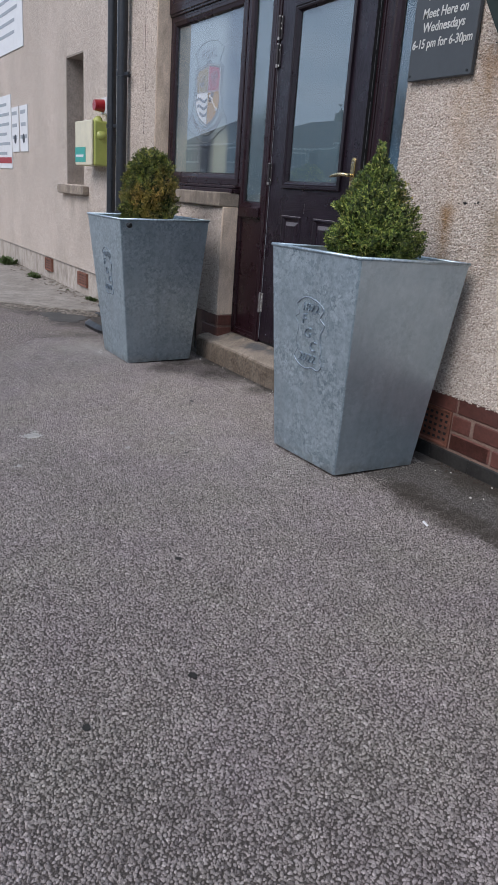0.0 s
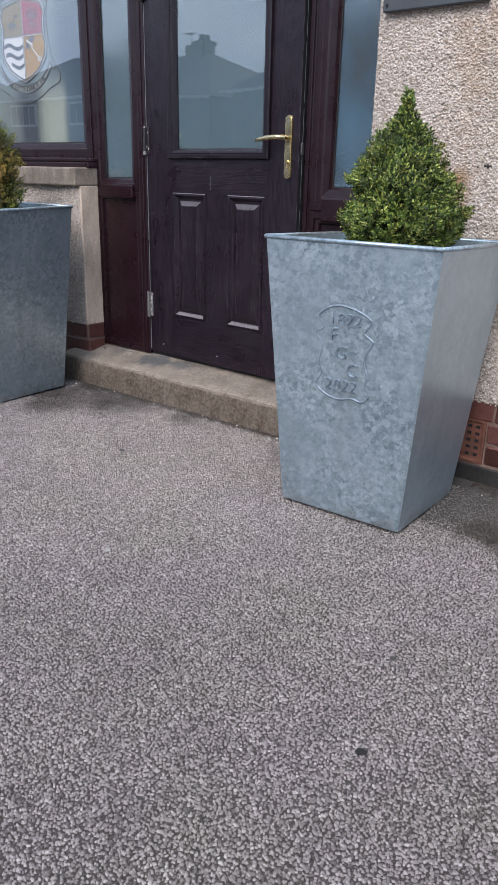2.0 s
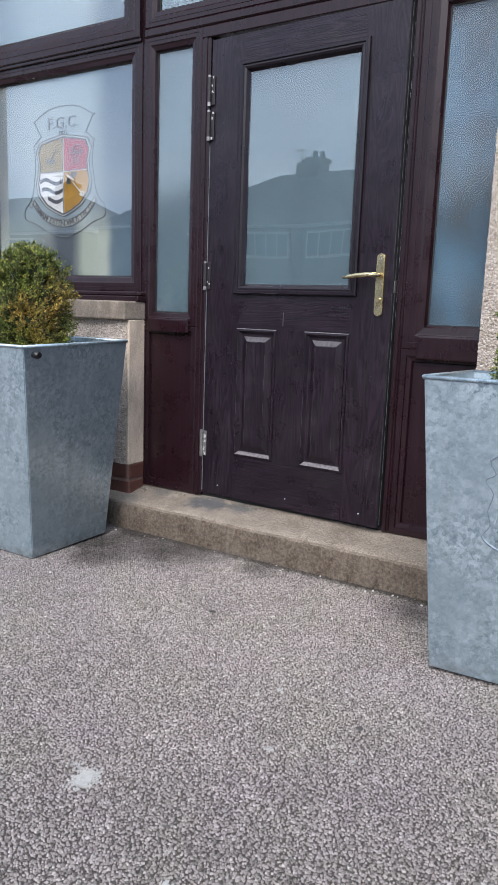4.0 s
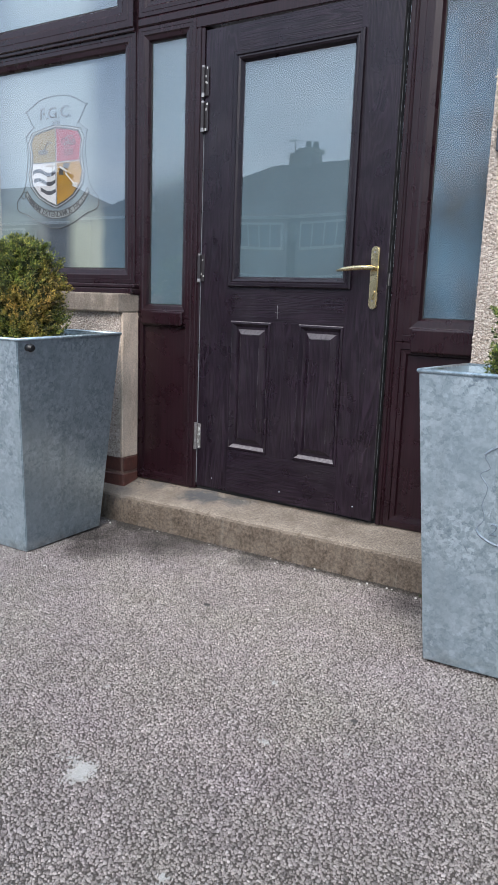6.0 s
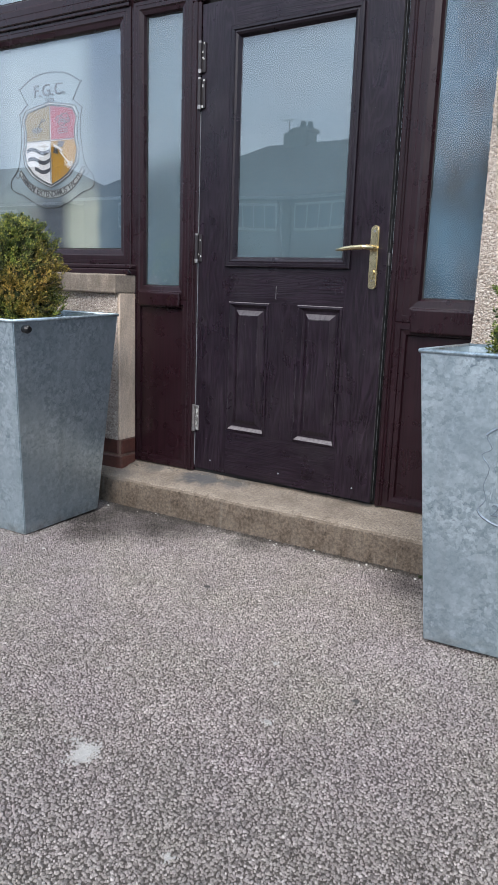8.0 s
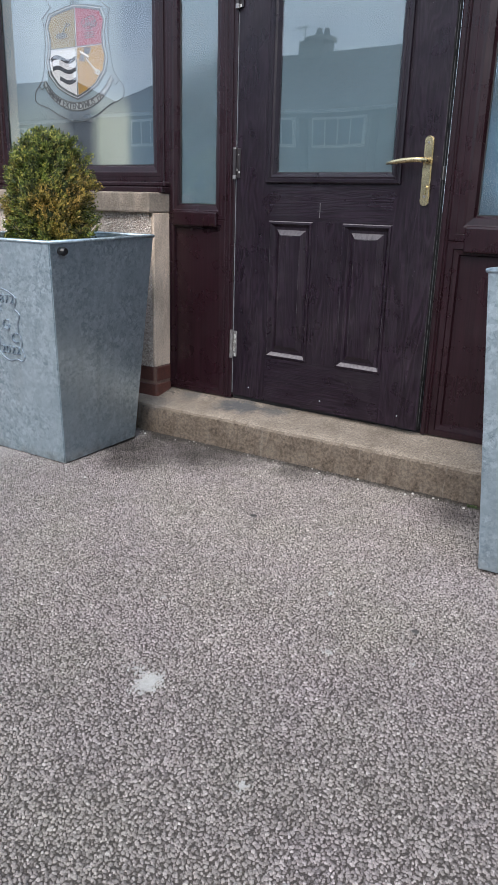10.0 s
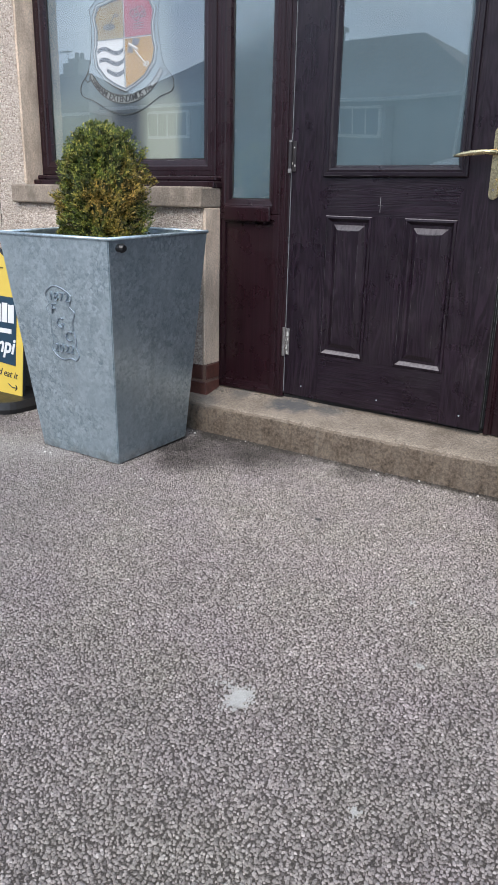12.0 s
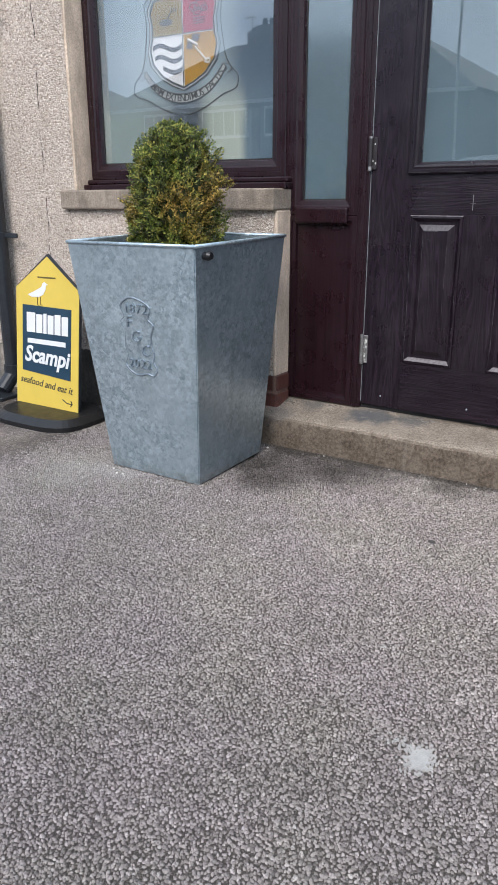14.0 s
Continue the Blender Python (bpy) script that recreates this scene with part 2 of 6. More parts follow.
def m_pebbledash(loose=False):
    """Cream dash: the flat coat, or its single stones."""
    m = Mat("dash_stones" if loose else "pebbledash", rough=0.88)
    x_, y_, z_ = m.xyz(m.pos)
    face = m.put("ShaderNodeCombineXYZ")
    m.l.new(m.math("ADD", x_, y_), face.inputs[0])
    m.l.new(z_, face.inputs[1])
    wob = m.put("ShaderNodeTexNoise", Scale=70.0, Detail=2.0)
    m.l.new(m.pos, wob.inputs["Vector"])
    v = m.put("ShaderNodeVectorMath")
    v.operation = "MULTIPLY_ADD"
    v.inputs[1].default_value = (0.011, 0.011, 0.0)
    m.l.new(wob.outputs["Color"], v.inputs[0])
    m.l.new(face.outputs[0], v.inputs[2])
    p = v.outputs["Vector"]
    hue = m.xyz(m.voronoi(p, 125, out="Color", flat=True))
    dist = m.voronoi(p, 125, flat=True)
    rough_ = m.noise(m.pos, 210, 4, 0.65)
    gap = m.ramp(dist, (0.1, 1.0), (0.7, 0.0))
    stone = m.ramp(hue[0], (0.0, (0.5, 0.425, 0.365)), (0.3, (0.66, 0.578, 0.512)), (0.75, (0.76, 0.69, 0.628)), (1.0, (0.85, 0.8, 0.75)))
    col = m.mix(m.ramp(gap, (0.0, 0.55), (0.45, 1.0)), (0.3, 0.24, 0.2), stone)
    if loose:
        col = m.ramp(m.island, (0.0, (0.34, 0.285, 0.24)), (0.25, (0.56, 0.49, 0.43)), (0.7, (0.69, 0.622, 0.563)), (1.0, (0.84, 0.785, 0.735)))
    col = m.mix(1.0, col, m.ramp(rough_, (0.3, 0.8), (0.7, 1.1)), "MULTIPLY")
    big = m.noise(m.scaled(m.pos, 1, 1, 0.55), 2.1, 5, 0.6)
    col = m.mix(1.0, col, m.ramp(big, (0.3, (0.84, 0.82, 0.79)), (0.7, (1.06, 1.03, 1.01))), "MULTIPLY")
    # rust and algae that ran down from old fixings
    w = m.noise(m.scaled(m.pos, 1, 1, 0.5), 17, 5, 0.7)
    run = m.scaled(m.pos, 1, 1, 0.25)
    for x, z0, z1, half, amt, c in ((1.60, 0.72, 1.10, 0.03, 1.0, (0.33, 0.19, 0.075)), (1.87, 0.72, 1.09, 0.028, 0.75, (0.3, 0.23, 0.14)), (1.72, 1.36, 1.68, 0.035, 0.9, (0.36, 0.22, 0.11)),
                                    (1.82, 1.25, 1.66, 0.07, 0.7, (0.46, 0.31, 0.2)), (1.62, 0.95, 1.56, 0.06, 0.6, (0.48, 0.35, 0.23)), (1.97, 1.1, 1.62, 0.09, 0.5, (0.5, 0.36, 0.27)),
                                    (-3.45, 0.5, 0.93, 0.06, 0.6, (0.3, 0.26, 0.2)), (-2.98, 0.55, 0.93, 0.05, 0.5, (0.3, 0.26, 0.2)), (-5.0, 1.6, 3.0, 0.25, 0.45, (0.4, 0.34, 0.28))):
        x_, y_, z_ = m.xyz(m.pos)
        side = m.math("SUBTRACT", 1.0, m.math("DIVIDE", m.math("ABSOLUTE", m.math("SUBTRACT", x_, x)), half * 2.2), clamp=True)
        top = m.math("DIVIDE", m.math("SUBTRACT", z1, z_), 0.04, clamp=True)
        low = m.math("DIVIDE", m.math("SUBTRACT", z_, z0), (z1 - z0) * 0.8, clamp=True)
        f = m.math("MULTIPLY", m.math("MULTIPLY", side, top), low)
        f = m.math("MULTIPLY", f, m.ramp(w, (0.3, 0.1), (0.6, 1.0)))
        col = m.mix(m.math("MULTIPLY", f, amt), col, c)
    m.color(col)
    h = m.math("ADD", m.math("MULTIPLY", gap, 0.6), m.math("MULTIPLY", hue[1], 0.6))
    h = m.math("ADD", h, m.math("MULTIPLY", rough_, 1.5))
    if loose:
        m.bump(rough_, 0.6, 0.003)
    else:
        m.bump(h, 0.9, 0.0065)
    return m.m


def m_grainy(name, dark, light, rough=0.8, scale=6.0, fine=140.0, bump=0.35, dist=0.003, stain=None):
    """Cement, stone, soil: blotches, grit and fine relief."""
    m = Mat(name, rough=rough)
    a = m.noise(m.pos, scale, 6, 0.65)
    g = m.noise(m.pos, fine, 3, 0.6)
    col = m.ramp(a, (0.3, dark), (0.72, light))
    col = m.mix(1.0, col, m.ramp(g, (0.3, 0.72), (0.7, 1.2)), "MULTIPLY")
    if stain:
        s = m.noise(m.scaled(m.pos, 1, 1, 0.35), 11, 4, 0.7)
        col = m.mix(m.ramp(s, (0.45, 0.0), (0.7, 0.75)), col, stain)
    m.color(col)
    m.bump(m.math("ADD", g, m.math("MULTIPLY", a, 0.8)), bump, dist)
    return m.m


def m_galvanised(name, flake, metal, gloss, cloudy=0.25):
    """Hot-dipped zinc; flake sets how strongly its crystals show."""
    m = Mat(name, rough=0.5, metal=metal)
    v = m.put("ShaderNodeVectorMath")
    v.operation = "MULTIPLY_ADD"
    v.inputs[1].default_value = (0.016, 0.016, 0.016)
    n3 = m.put("ShaderNodeTexNoise", Scale=34.0, Detail=3.0)
    m.l.new(m.pos, n3.inputs["Vector"])
    m.l.new(n3.outputs["Color"], v.inputs[0])
    m.l.new(m.pos, v.inputs[2])
    fine3 = m.put("ShaderNodeTexNoise", Scale=150.0, Detail=3.0)
    m.l.new(m.pos, fine3.inputs["Vector"])
    v2 = m.put("ShaderNodeVectorMath")
    v2.operation = "MULTIPLY_ADD"
    v2.inputs[1].default_value = (0.011, 0.011, 0.011)
    m.l.new(fine3.outputs["Color"], v2.inputs[0])
    m.l.new(v.outputs["Vector"], v2.inputs[2])
    cell = m.xyz(m.voronoi(v2.outputs["Vector"], 68, out="Color"))
    small = m.xyz(m.voronoi(v2.outputs["Vector"], 140, out="Color"))
    cloud = m.noise(m.pos, 7, 5, 0.65)
    soft = m.noise(m.pos, 32, 4, 0.6)
    show = m.ramp(m.noise(m.pos, 4.5, 3), (0.36, 0.3), (0.6, 1.0))
    spangle = m.math("ADD", m.math("MULTIPLY", m.math("SUBTRACT", cell[0], 0.5), 0.75), m.math("MULTIPLY", m.math("SUBTRACT", small[0], 0.5), 0.5))
    f = m.math("ADD", m.math("MULTIPLY", m.math("MULTIPLY", spangle, show), flake), m.math("ADD", m.math("MULTIPLY", cloud, 0.34), m.math("ADD", m.math("MULTIPLY", soft, cloudy), 0.39 - cloudy * 0.5)))
    col = m.ramp(f, (0.26, (0.23, 0.3, 0.352)), (0.54, (0.4, 0.49, 0.545)), (0.82, (0.6, 0.695, 0.745)))
    # dark feathered marks and pale flecks in the coating
    mark = m.math("MULTIPLY", m.ramp(m.noise(m.pos, 48, 5, 0.75, 0.6), (0.57, 0.0), (0.68, 1.0)), show)
    col = m.mix(m.math("MULTIPLY", mark, flake * 1.6), col, (0.17, 0.225, 0.28))
    fleck = m.math("MULTIPLY", m.ramp(m.noise(m.pos, 75, 5, 0.75, 0.4), (0.6, 0.0), (0.68, 1.0)), show)
    col = m.mix(m.math("MULTIPLY", fleck, flake * 1.3), col, (0.62, 0.71, 0.77))
    run = m.noise(m.scaled(m.obj, 14, 14, 0.8), 1.0, 4, 0.6)
    col = m.mix(m.ramp(run, (0.52, 0.0), (0.75, 0.28)), col, (0.25, 0.28, 0.31))
    low = m.xyz(m.obj)[2]
    dirt = m.math("MULTIPLY", m.ramp(low, (0.0, 1.0), (0.06, 0.0)), m.ramp(m.noise(m.pos, 25, 4), (0.35, 0.0), (0.7, 0.7)))
    col = m.mix(dirt, col, (0.16, 0.15, 0.13))
    m.color(col)
    m.rough(m.ramp(f, (0.2, gloss), (0.9, gloss + 0.14)))
    m.bump(m.noise(m.pos, 3.0, 3), 0.12, 0.02, m.bump(m.math("ADD", cell[1], m.noise(m.pos, 160, 3)), 0.06, 0.002))
    return m.m


def m_wood(name, dark, light, rough, along=(26, 26, 1.6), bump=0.35, dust=0.0, arches=0.0):
    """Moulded plastic or composite with an embossed timber grain; arches sets how deep its growth rings are pressed."""
    m = Mat(name, rough=rough, Specular_IOR_Level=0.38 if arches else 0.4)
    grain = m.noise(m.scaled(m.pos, *along), 3.2, 6, 0.7, 0.7)
    fine = m.noise(m.scaled(m.pos, along[0] * 5, along[1] * 5, along[2] * 2.5), 3.0, 4, 0.6)
    col = m.ramp(grain, (0.4, dark), (0.62, light))
    high = m.math("ADD", grain, m.math("MULTIPLY", fine, 0.5))
    if arches:
        slow = m.noise(m.scaled(m.pos, along[0] * 0.2, along[1] * 0.2, along[2] * 0.42), 1.5, 2, 0.45, 0.3)
        ring_ = m.math("SINE", m.math("ADD", m.math("MULTIPLY", slow, 95.0), m.math("MULTIPLY", grain, 5.0)))
        ring_ = m.math("MULTIPLY", m.math("ADD", ring_, 1.0), 0.5)
        high = m.math("ADD", high, m.math("MULTIPLY", ring_, arches))
        worn = m.math("MULTIPLY", m.ramp(ring_, (0.5, 0.0), (0.95, 1.0)), m.ramp(m.noise(m.pos, 4, 4, 0.6), (0.35, 0.1), (0.65, 0.6)))
        col = m.mix(worn, col, tuple(k * 2.0 for k in light))
    if dust:
        d = m.noise(m.pos, 5, 6, 0.7)
        col = m.mix(m.ramp(d, (0.5, 0.0), (0.8, dust)), col, (0.2, 0.18, 0.18))
        chip = m.ramp(m.voronoi(m.pos, 38), (0.035, 1.0), (0.05, 0.0))
        col = m.mix(m.math("MULTIPLY", chip, m.ramp(m.noise(m.pos, 7, 3), (0.5, 0.0), (0.6, 0.6))), col, (0.22, 0.2, 0.2))
        # sloping ledges turn paler the more they face up, broken by noise
        ledge = m.math("MULTIPLY", m.ramp(m.xyz(m.normal)[2], (0.3, 0.0), (0.7, 1.0)), m.ramp(m.noise(m.scaled(m.pos, 90, 90, 20), 1.0, 4, 0.6), (0.3, 0.45), (0.6, 1.0)))
        col = m.mix(ledge, col, (0.2, 0.18, 0.185))
    m.color(col)
    m.rough(m.ramp(m.noise(m.pos, 9, 4), (0.3, rough - 0.08), (0.7, rough + 0.12)))
    m.bump(high, bump, 0.004)
    return m.m


def m_brick(name, a, b, rough=0.5):
    m = Mat(name, rough=rough)
    info = m.put("ShaderNodeObjectInfo")
    col = m.mix(info.outputs["Random"], a, b)
    n = m.noise(m.pos, 38, 5, 0.65)
    col = m.mix(1.0, col, m.ramp(n, (0.3, 0.7), (0.72, 1.25)), "MULTIPLY")
    col = m.mix(m.ramp(m.noise(m.pos, 14, 5, 0.7), (0.55, 0.0), (0.8, 0.5)), col, (0.05, 0.04, 0.035))
    m.color(col)
    m.bump(n, 0.3, 0.003)
    return m.m


def m_plain(name, color, rough=0.5, metal=0.0, vary=0.15, scale=20.0, bump=0.08):
    m = Mat(name, color, rough, metal)
    n = m.noise(m.pos, scale, 5, 0.6)
    m.color(m.mix(1.0, (*color, 1), m.ramp(n, (0.3, 1 - vary), (0.7, 1 + vary)), "MULTIPLY"))
    m.rough(m.ramp(n, (0.3, max(0.02, rough - 0.06)), (0.7, rough + 0.08)))
    m.bump(n, bump, 0.002)
    return m.m


def m_leaves(name, stops, patch, spots=()):
    m = Mat(name, rough=0.42)
    col = m.ramp(m.island, *stops)
    big = m.noise(m.pos, 9, 3, 0.6)
    col = m.mix(m.ramp(big, (0.6, 0.0), (0.72, 0.6)), col, m.ramp(m.island, *patch))
    w = m.noise(m.pos, 22, 3)
    for x, y, z, r in spots:
        col = m.mix(m.math("MULTIPLY", m.near(x, y, z, r, 0.05, w), 0.6), col, m.ramp(m.island, *patch))
    col = m.mix(1.0, col, m.ramp(m.noise(m.pos, 26, 4, 0.6), (0.34, 0.38), (0.5, 0.85), (0.66, 1.3)), "MULTIPLY")   # bright tips and dark gaps of the clumps put into colour
    m.color(col)
    m.b.inputs["Subsurface Weight"].default_value = 0.0
    return m.m


def m_film():
    """Frosted film with the soft upright lights and darks of a room painted into its colour."""
    m = Mat("frosted_window_film", rough=0.7)
    x_, y_, z_ = m.xyz(m.pos)
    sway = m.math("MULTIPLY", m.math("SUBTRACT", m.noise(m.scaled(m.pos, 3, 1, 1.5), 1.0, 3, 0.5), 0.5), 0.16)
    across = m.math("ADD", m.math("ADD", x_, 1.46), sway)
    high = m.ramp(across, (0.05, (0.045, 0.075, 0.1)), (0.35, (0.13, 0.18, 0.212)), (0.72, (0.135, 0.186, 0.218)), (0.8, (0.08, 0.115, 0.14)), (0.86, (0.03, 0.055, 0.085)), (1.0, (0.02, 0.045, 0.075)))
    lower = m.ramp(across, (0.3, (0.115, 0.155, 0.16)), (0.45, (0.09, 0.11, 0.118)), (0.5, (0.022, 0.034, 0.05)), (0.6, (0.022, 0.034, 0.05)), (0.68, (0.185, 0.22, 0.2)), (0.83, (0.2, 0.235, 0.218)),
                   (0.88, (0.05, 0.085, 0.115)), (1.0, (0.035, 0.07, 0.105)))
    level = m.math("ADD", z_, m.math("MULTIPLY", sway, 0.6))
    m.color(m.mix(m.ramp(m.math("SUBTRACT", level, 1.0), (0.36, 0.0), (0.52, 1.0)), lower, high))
    return m.m


def m_side_film():
    m = Mat("cloudy_reflection_film", rough=0.7)
    # blurred blue sky reflection with dark clouds, painted into the film as noise
    cloud = m.noise(m.scaled(m.pos, 2.2, 1, 1.6), 1.9, 4, 0.55)
    m.color(m.ramp(cloud, (0.36, (0.006, 0.014, 0.022)), (0.55, (0.02, 0.054, 0.088)), (0.7, (0.036, 0.088, 0.138))))
    return m.m


def m_step():
    """Worn concrete: gritty top, riser shaded darker in its colour with brown splashes, an oily stain by the hinge."""
    m = Mat("worn_concrete_step", rough=0.88)
    a = m.noise(m.pos, 7, 6, 0.68)
    g = m.noise(m.pos, 170, 4, 0.65)
    pit = m.voronoi(m.pos, 150)
    col = m.ramp(a, (0.3, (0.2, 0.16, 0.124)), (0.7, (0.385, 0.322, 0.258)))
    col = m.mix(1.0, col, m.ramp(g, (0.32, 0.42), (0.68, 1.42)), "MULTIPLY")
    col = m.mix(m.ramp(pit, (0.1, 0.5), (0.3, 0.0)), col, (0.1, 0.084, 0.068))
    # riser's darker shade than the top put into colour by face normal
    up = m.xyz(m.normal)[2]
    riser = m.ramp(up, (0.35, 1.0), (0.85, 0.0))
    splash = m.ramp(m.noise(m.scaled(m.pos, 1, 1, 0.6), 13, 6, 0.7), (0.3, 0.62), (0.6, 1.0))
    shaded_grime = m.ramp(m.noise(m.pos, 90, 4, 0.7), (0.3, (0.03, 0.021, 0.0145)), (0.7, (0.2, 0.153, 0.112)))
    col = m.mix(m.math("MULTIPLY", riser, splash), col, shaded_grime)
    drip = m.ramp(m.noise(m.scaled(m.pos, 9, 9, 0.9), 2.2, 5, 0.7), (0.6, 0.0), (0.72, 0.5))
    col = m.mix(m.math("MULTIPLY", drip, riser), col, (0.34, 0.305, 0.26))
    w = m.noise(m.pos, 16, 5, 0.7)
    for x, y, z, r, amt in ((0.09, -0.05, 0.165, 0.05, 0.85), (0.25, -0.03, 0.167, 0.03, 0.7), (-0.2, -0.03, 0.165, 0.02, 0.6), (-0.3, -0.16, 0.14, 0.03, 0.5), (0.02, -0.07, 0.155, 0.02, 0.5), (1.2, -0.04, 0.165, 0.04, 0.5)):
        col = m.mix(m.math("MULTIPLY", m.near(x, y, z, r, 0.06, w), amt), col, (0.075, 0.078, 0.085))
    m.color(col)
    h = m.math("ADD", m.math("MULTIPLY", g, 1.0), m.math("MULTIPLY", a, 0.8))
    m.bump(m.math("ADD", h, m.ramp(pit, (0.05, 0.0), (0.3, 0.7))), 0.8, 0.006)
    return m.m


def m_glass(name, ior, rough=0.0):
    m = Mat(name, (1, 1, 1), rough, IOR=ior, Transmission_Weight=1.0)
    return m.m


ASPHALT = m_asphalt()
CHIPPINGS = m_chippings()
DASH = m_pebbledash()
DASH_STONE = m_pebbledash(True)
STONE = m_grainy("sandstone_dressing", (0.56, 0.445, 0.34), (0.74, 0.6, 0.475), 0.82, 9, 150, 0.35, stain=(0.3, 0.235, 0.18))
REVEAL = m_grainy("taupe_reveal_paint", (0.25, 0.215, 0.185), (0.37, 0.32, 0.28), 0.8, 6, 90, 0.2)
SILL = m_grainy("concrete_sill", (0.2, 0.162, 0.128), (0.36, 0.3, 0.24), 0.85, 14, 130, 0.8, 0.005, stain=(0.11, 0.09, 0.07))
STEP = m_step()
PLINTH = m_grainy("painted_cement_plinth", (0.34, 0.3, 0.265), (0.52, 0.47, 0.42), 0.85, 5, 60, 0.4, stain=(0.16, 0.135, 0.11))
PATCH = m_grainy("cement_paving", (0.22, 0.196, 0.172), (0.36, 0.325, 0.288), 0.92, 3, 70, 0.4, 0.004, stain=(0.15, 0.13, 0.11))
CRUMB = m_grainy("crumbled_strip", (0.05, 0.042, 0.036), (0.19, 0.16, 0.135), 0.95, 14, 90, 1.0, 0.01)
TAR_PATCH = m_grainy("tarred_patch", (0.045, 0.042, 0.04), (0.085, 0.08, 0.075), 0.8, 5, 120, 0.4, 0.003)
RUBBLE = m_grainy("broken_rubble", (0.08, 0.068, 0.056), (0.32, 0.28, 0.235), 0.95, 30, 90, 0.6, 0.004)
DARK_PLINTH = m_grainy("dark_cement_plinth", (0.045, 0.037, 0.03), (0.105, 0.088, 0.072), 0.9, 7, 70, 0.6, 0.005, stain=(0.03, 0.026, 0.02))
BITUMEN = m_grainy("bitumen_paint", (0.014, 0.013, 0.013), (0.042, 0.04, 0.037), 0.5, 9, 80, 0.4)
MORTAR = m_grainy("brown_mortar", (0.15, 0.094, 0.074), (0.25, 0.165, 0.132), 0.9, 20, 200, 0.4)
BRICK = m_brick("dark_red_brick", (0.082, 0.03, 0.023), (0.135, 0.052, 0.04))
TERRA = m_brick("terracotta_vent", (0.15, 0.056, 0.036), (0.19, 0.078, 0.05), 0.7)
GALV = m_galvanised("spangled_galvanised_steel", 0.44, 0.72, 0.32)
GALV_DULL = m_galvanised("dull_galvanised_steel", 0.4, 0.7, 0.34)
GALV_SIDE = m_galvanised("smooth_galvanised_steel", 0.12, 0.7, 0.28, 0.12)
# shaded copy of the dull zinc, for the left tub's darker sides
GALV_SHADED = m_galvanised("shaded_speckled_steel", 0.34, 0.78, 0.26, 0.2)
# duller, darker than the sheets: the raised crest's shading put into its metal
RELIEF_SHADE = m_plain("shaded_relief_metal", (0.25, 0.3, 0.345), 0.6, 0.6, 0.35, 60, 0.2)
LEAF_DOOR = m_wood("black_brown_composite", (0.0066, 0.0034, 0.006), (0.0155, 0.009, 0.0148), 0.3, (42, 42, 2.6), 0.17, 0.07, 0.45)
LEAF_RAIL = m_wood("black_brown_composite_rail", (0.0066, 0.0034, 0.006), (0.0155, 0.009, 0.0148), 0.3, (2.6, 42, 42), 0.17, 0.07, 0.45)
LEAF_BEAD = m_wood("black_brown_bead", (0.0066, 0.0034, 0.006), (0.0155, 0.009, 0.0148), 0.3, (42, 42, 2.6), 0.17)
FRAME = m_wood("rosewood_upvc", (0.0115, 0.0042, 0.0062), (0.021, 0.0075, 0.011), 0.28, (34, 34, 0.9), 0.07)
SCUFF = m_plain("pale_scuffed_plastic", (0.05, 0.044, 0.048), 0.6, 0, 0.4, 60)
SEAL = m_plain("grey_edge_seal", (0.2, 0.21, 0.225), 0.5)
RUBBER = m_plain("black_rubber_seal", (0.012, 0.012, 0.013), 0.6)
GLASS = m_glass("clear_glass", 1.85)
GLASS_PLAIN = m_glass("plain_satin_glass", 1.56, 0.09)
GLASS_SATIN = m_glass("coated_satin_glass", 1.8, 0.08)
FILM = m_plain("frosted_privacy_film", (0.04, 0.074, 0.098), 0.7, 0, 0.2, 2.0, 0.0)
FILM_WIN = m_film()
FILM_DARK = m_side_film()
BRASS = m_plain("polished_brass", (0.74, 0.61, 0.36), 0.25, 1.0, 0.08, 12, 0.0)
STEEL = m_plain("worn_hinge_steel", (0.36, 0.34, 0.33), 0.4, 0.9, 0.3, 90)
HINGE_DARK = m_plain("dark_hinge_cover", (0.022, 0.018, 0.02), 0.45)
SLATE = m_plain("dark_slate_plaque", (0.052, 0.06, 0.068), 0.55, 0, 0.12, 30)
LETTER = m_plain("white_lettering", (0.52, 0.52, 0.5), 0.6)
CAST = m_plain("black_cast_iron_paint", (0.018, 0.021, 0.026), 0.35, 0, 0.25, 30)
WHITE = m_plain("white_upvc", (0.76, 0.77, 0.79), 0.35, 0, 0.05, 12)
GREEN_TUB = m_plain("dark_green_plastic", (0.03, 0.045, 0.042), 0.5, 0, 0.2, 25)
SOIL = m_grainy("potting_soil", (0.02, 0.015, 0.011), (0.07, 0.05, 0.036), 0.95, 30, 160, 0.8, 0.01)
BARK = m_grainy("box_twigs", (0.07, 0.05, 0.035), (0.16, 0.12, 0.085), 0.9, 40, 200, 0.4)
BLACK = m_plain("matt_black_plastic", (0.009, 0.009, 0.01), 0.42)
LEAVES_A = m_leaves("box_leaves_bronzed", ((0.0, (0.028, 0.042, 0.01)), (0.42, (0.085, 0.13, 0.024)), (0.78, (0.23, 0.27, 0.05)), (1.0, (0.48, 0.44, 0.1))),
                    ((0.0, (0.07, 0.07, 0.016)), (0.45, (0.3, 0.205, 0.04)), (0.8, (0.52, 0.33, 0.075)), (1.0, (0.7, 0.42, 0.13))), ((-0.37, -0.5, 1.06, 0.075), (-0.38, -0.62, 0.97, 0.075), (-0.66, -0.66, 0.98, 0.05), (-0.46, -0.68, 1.0, 0.04)))
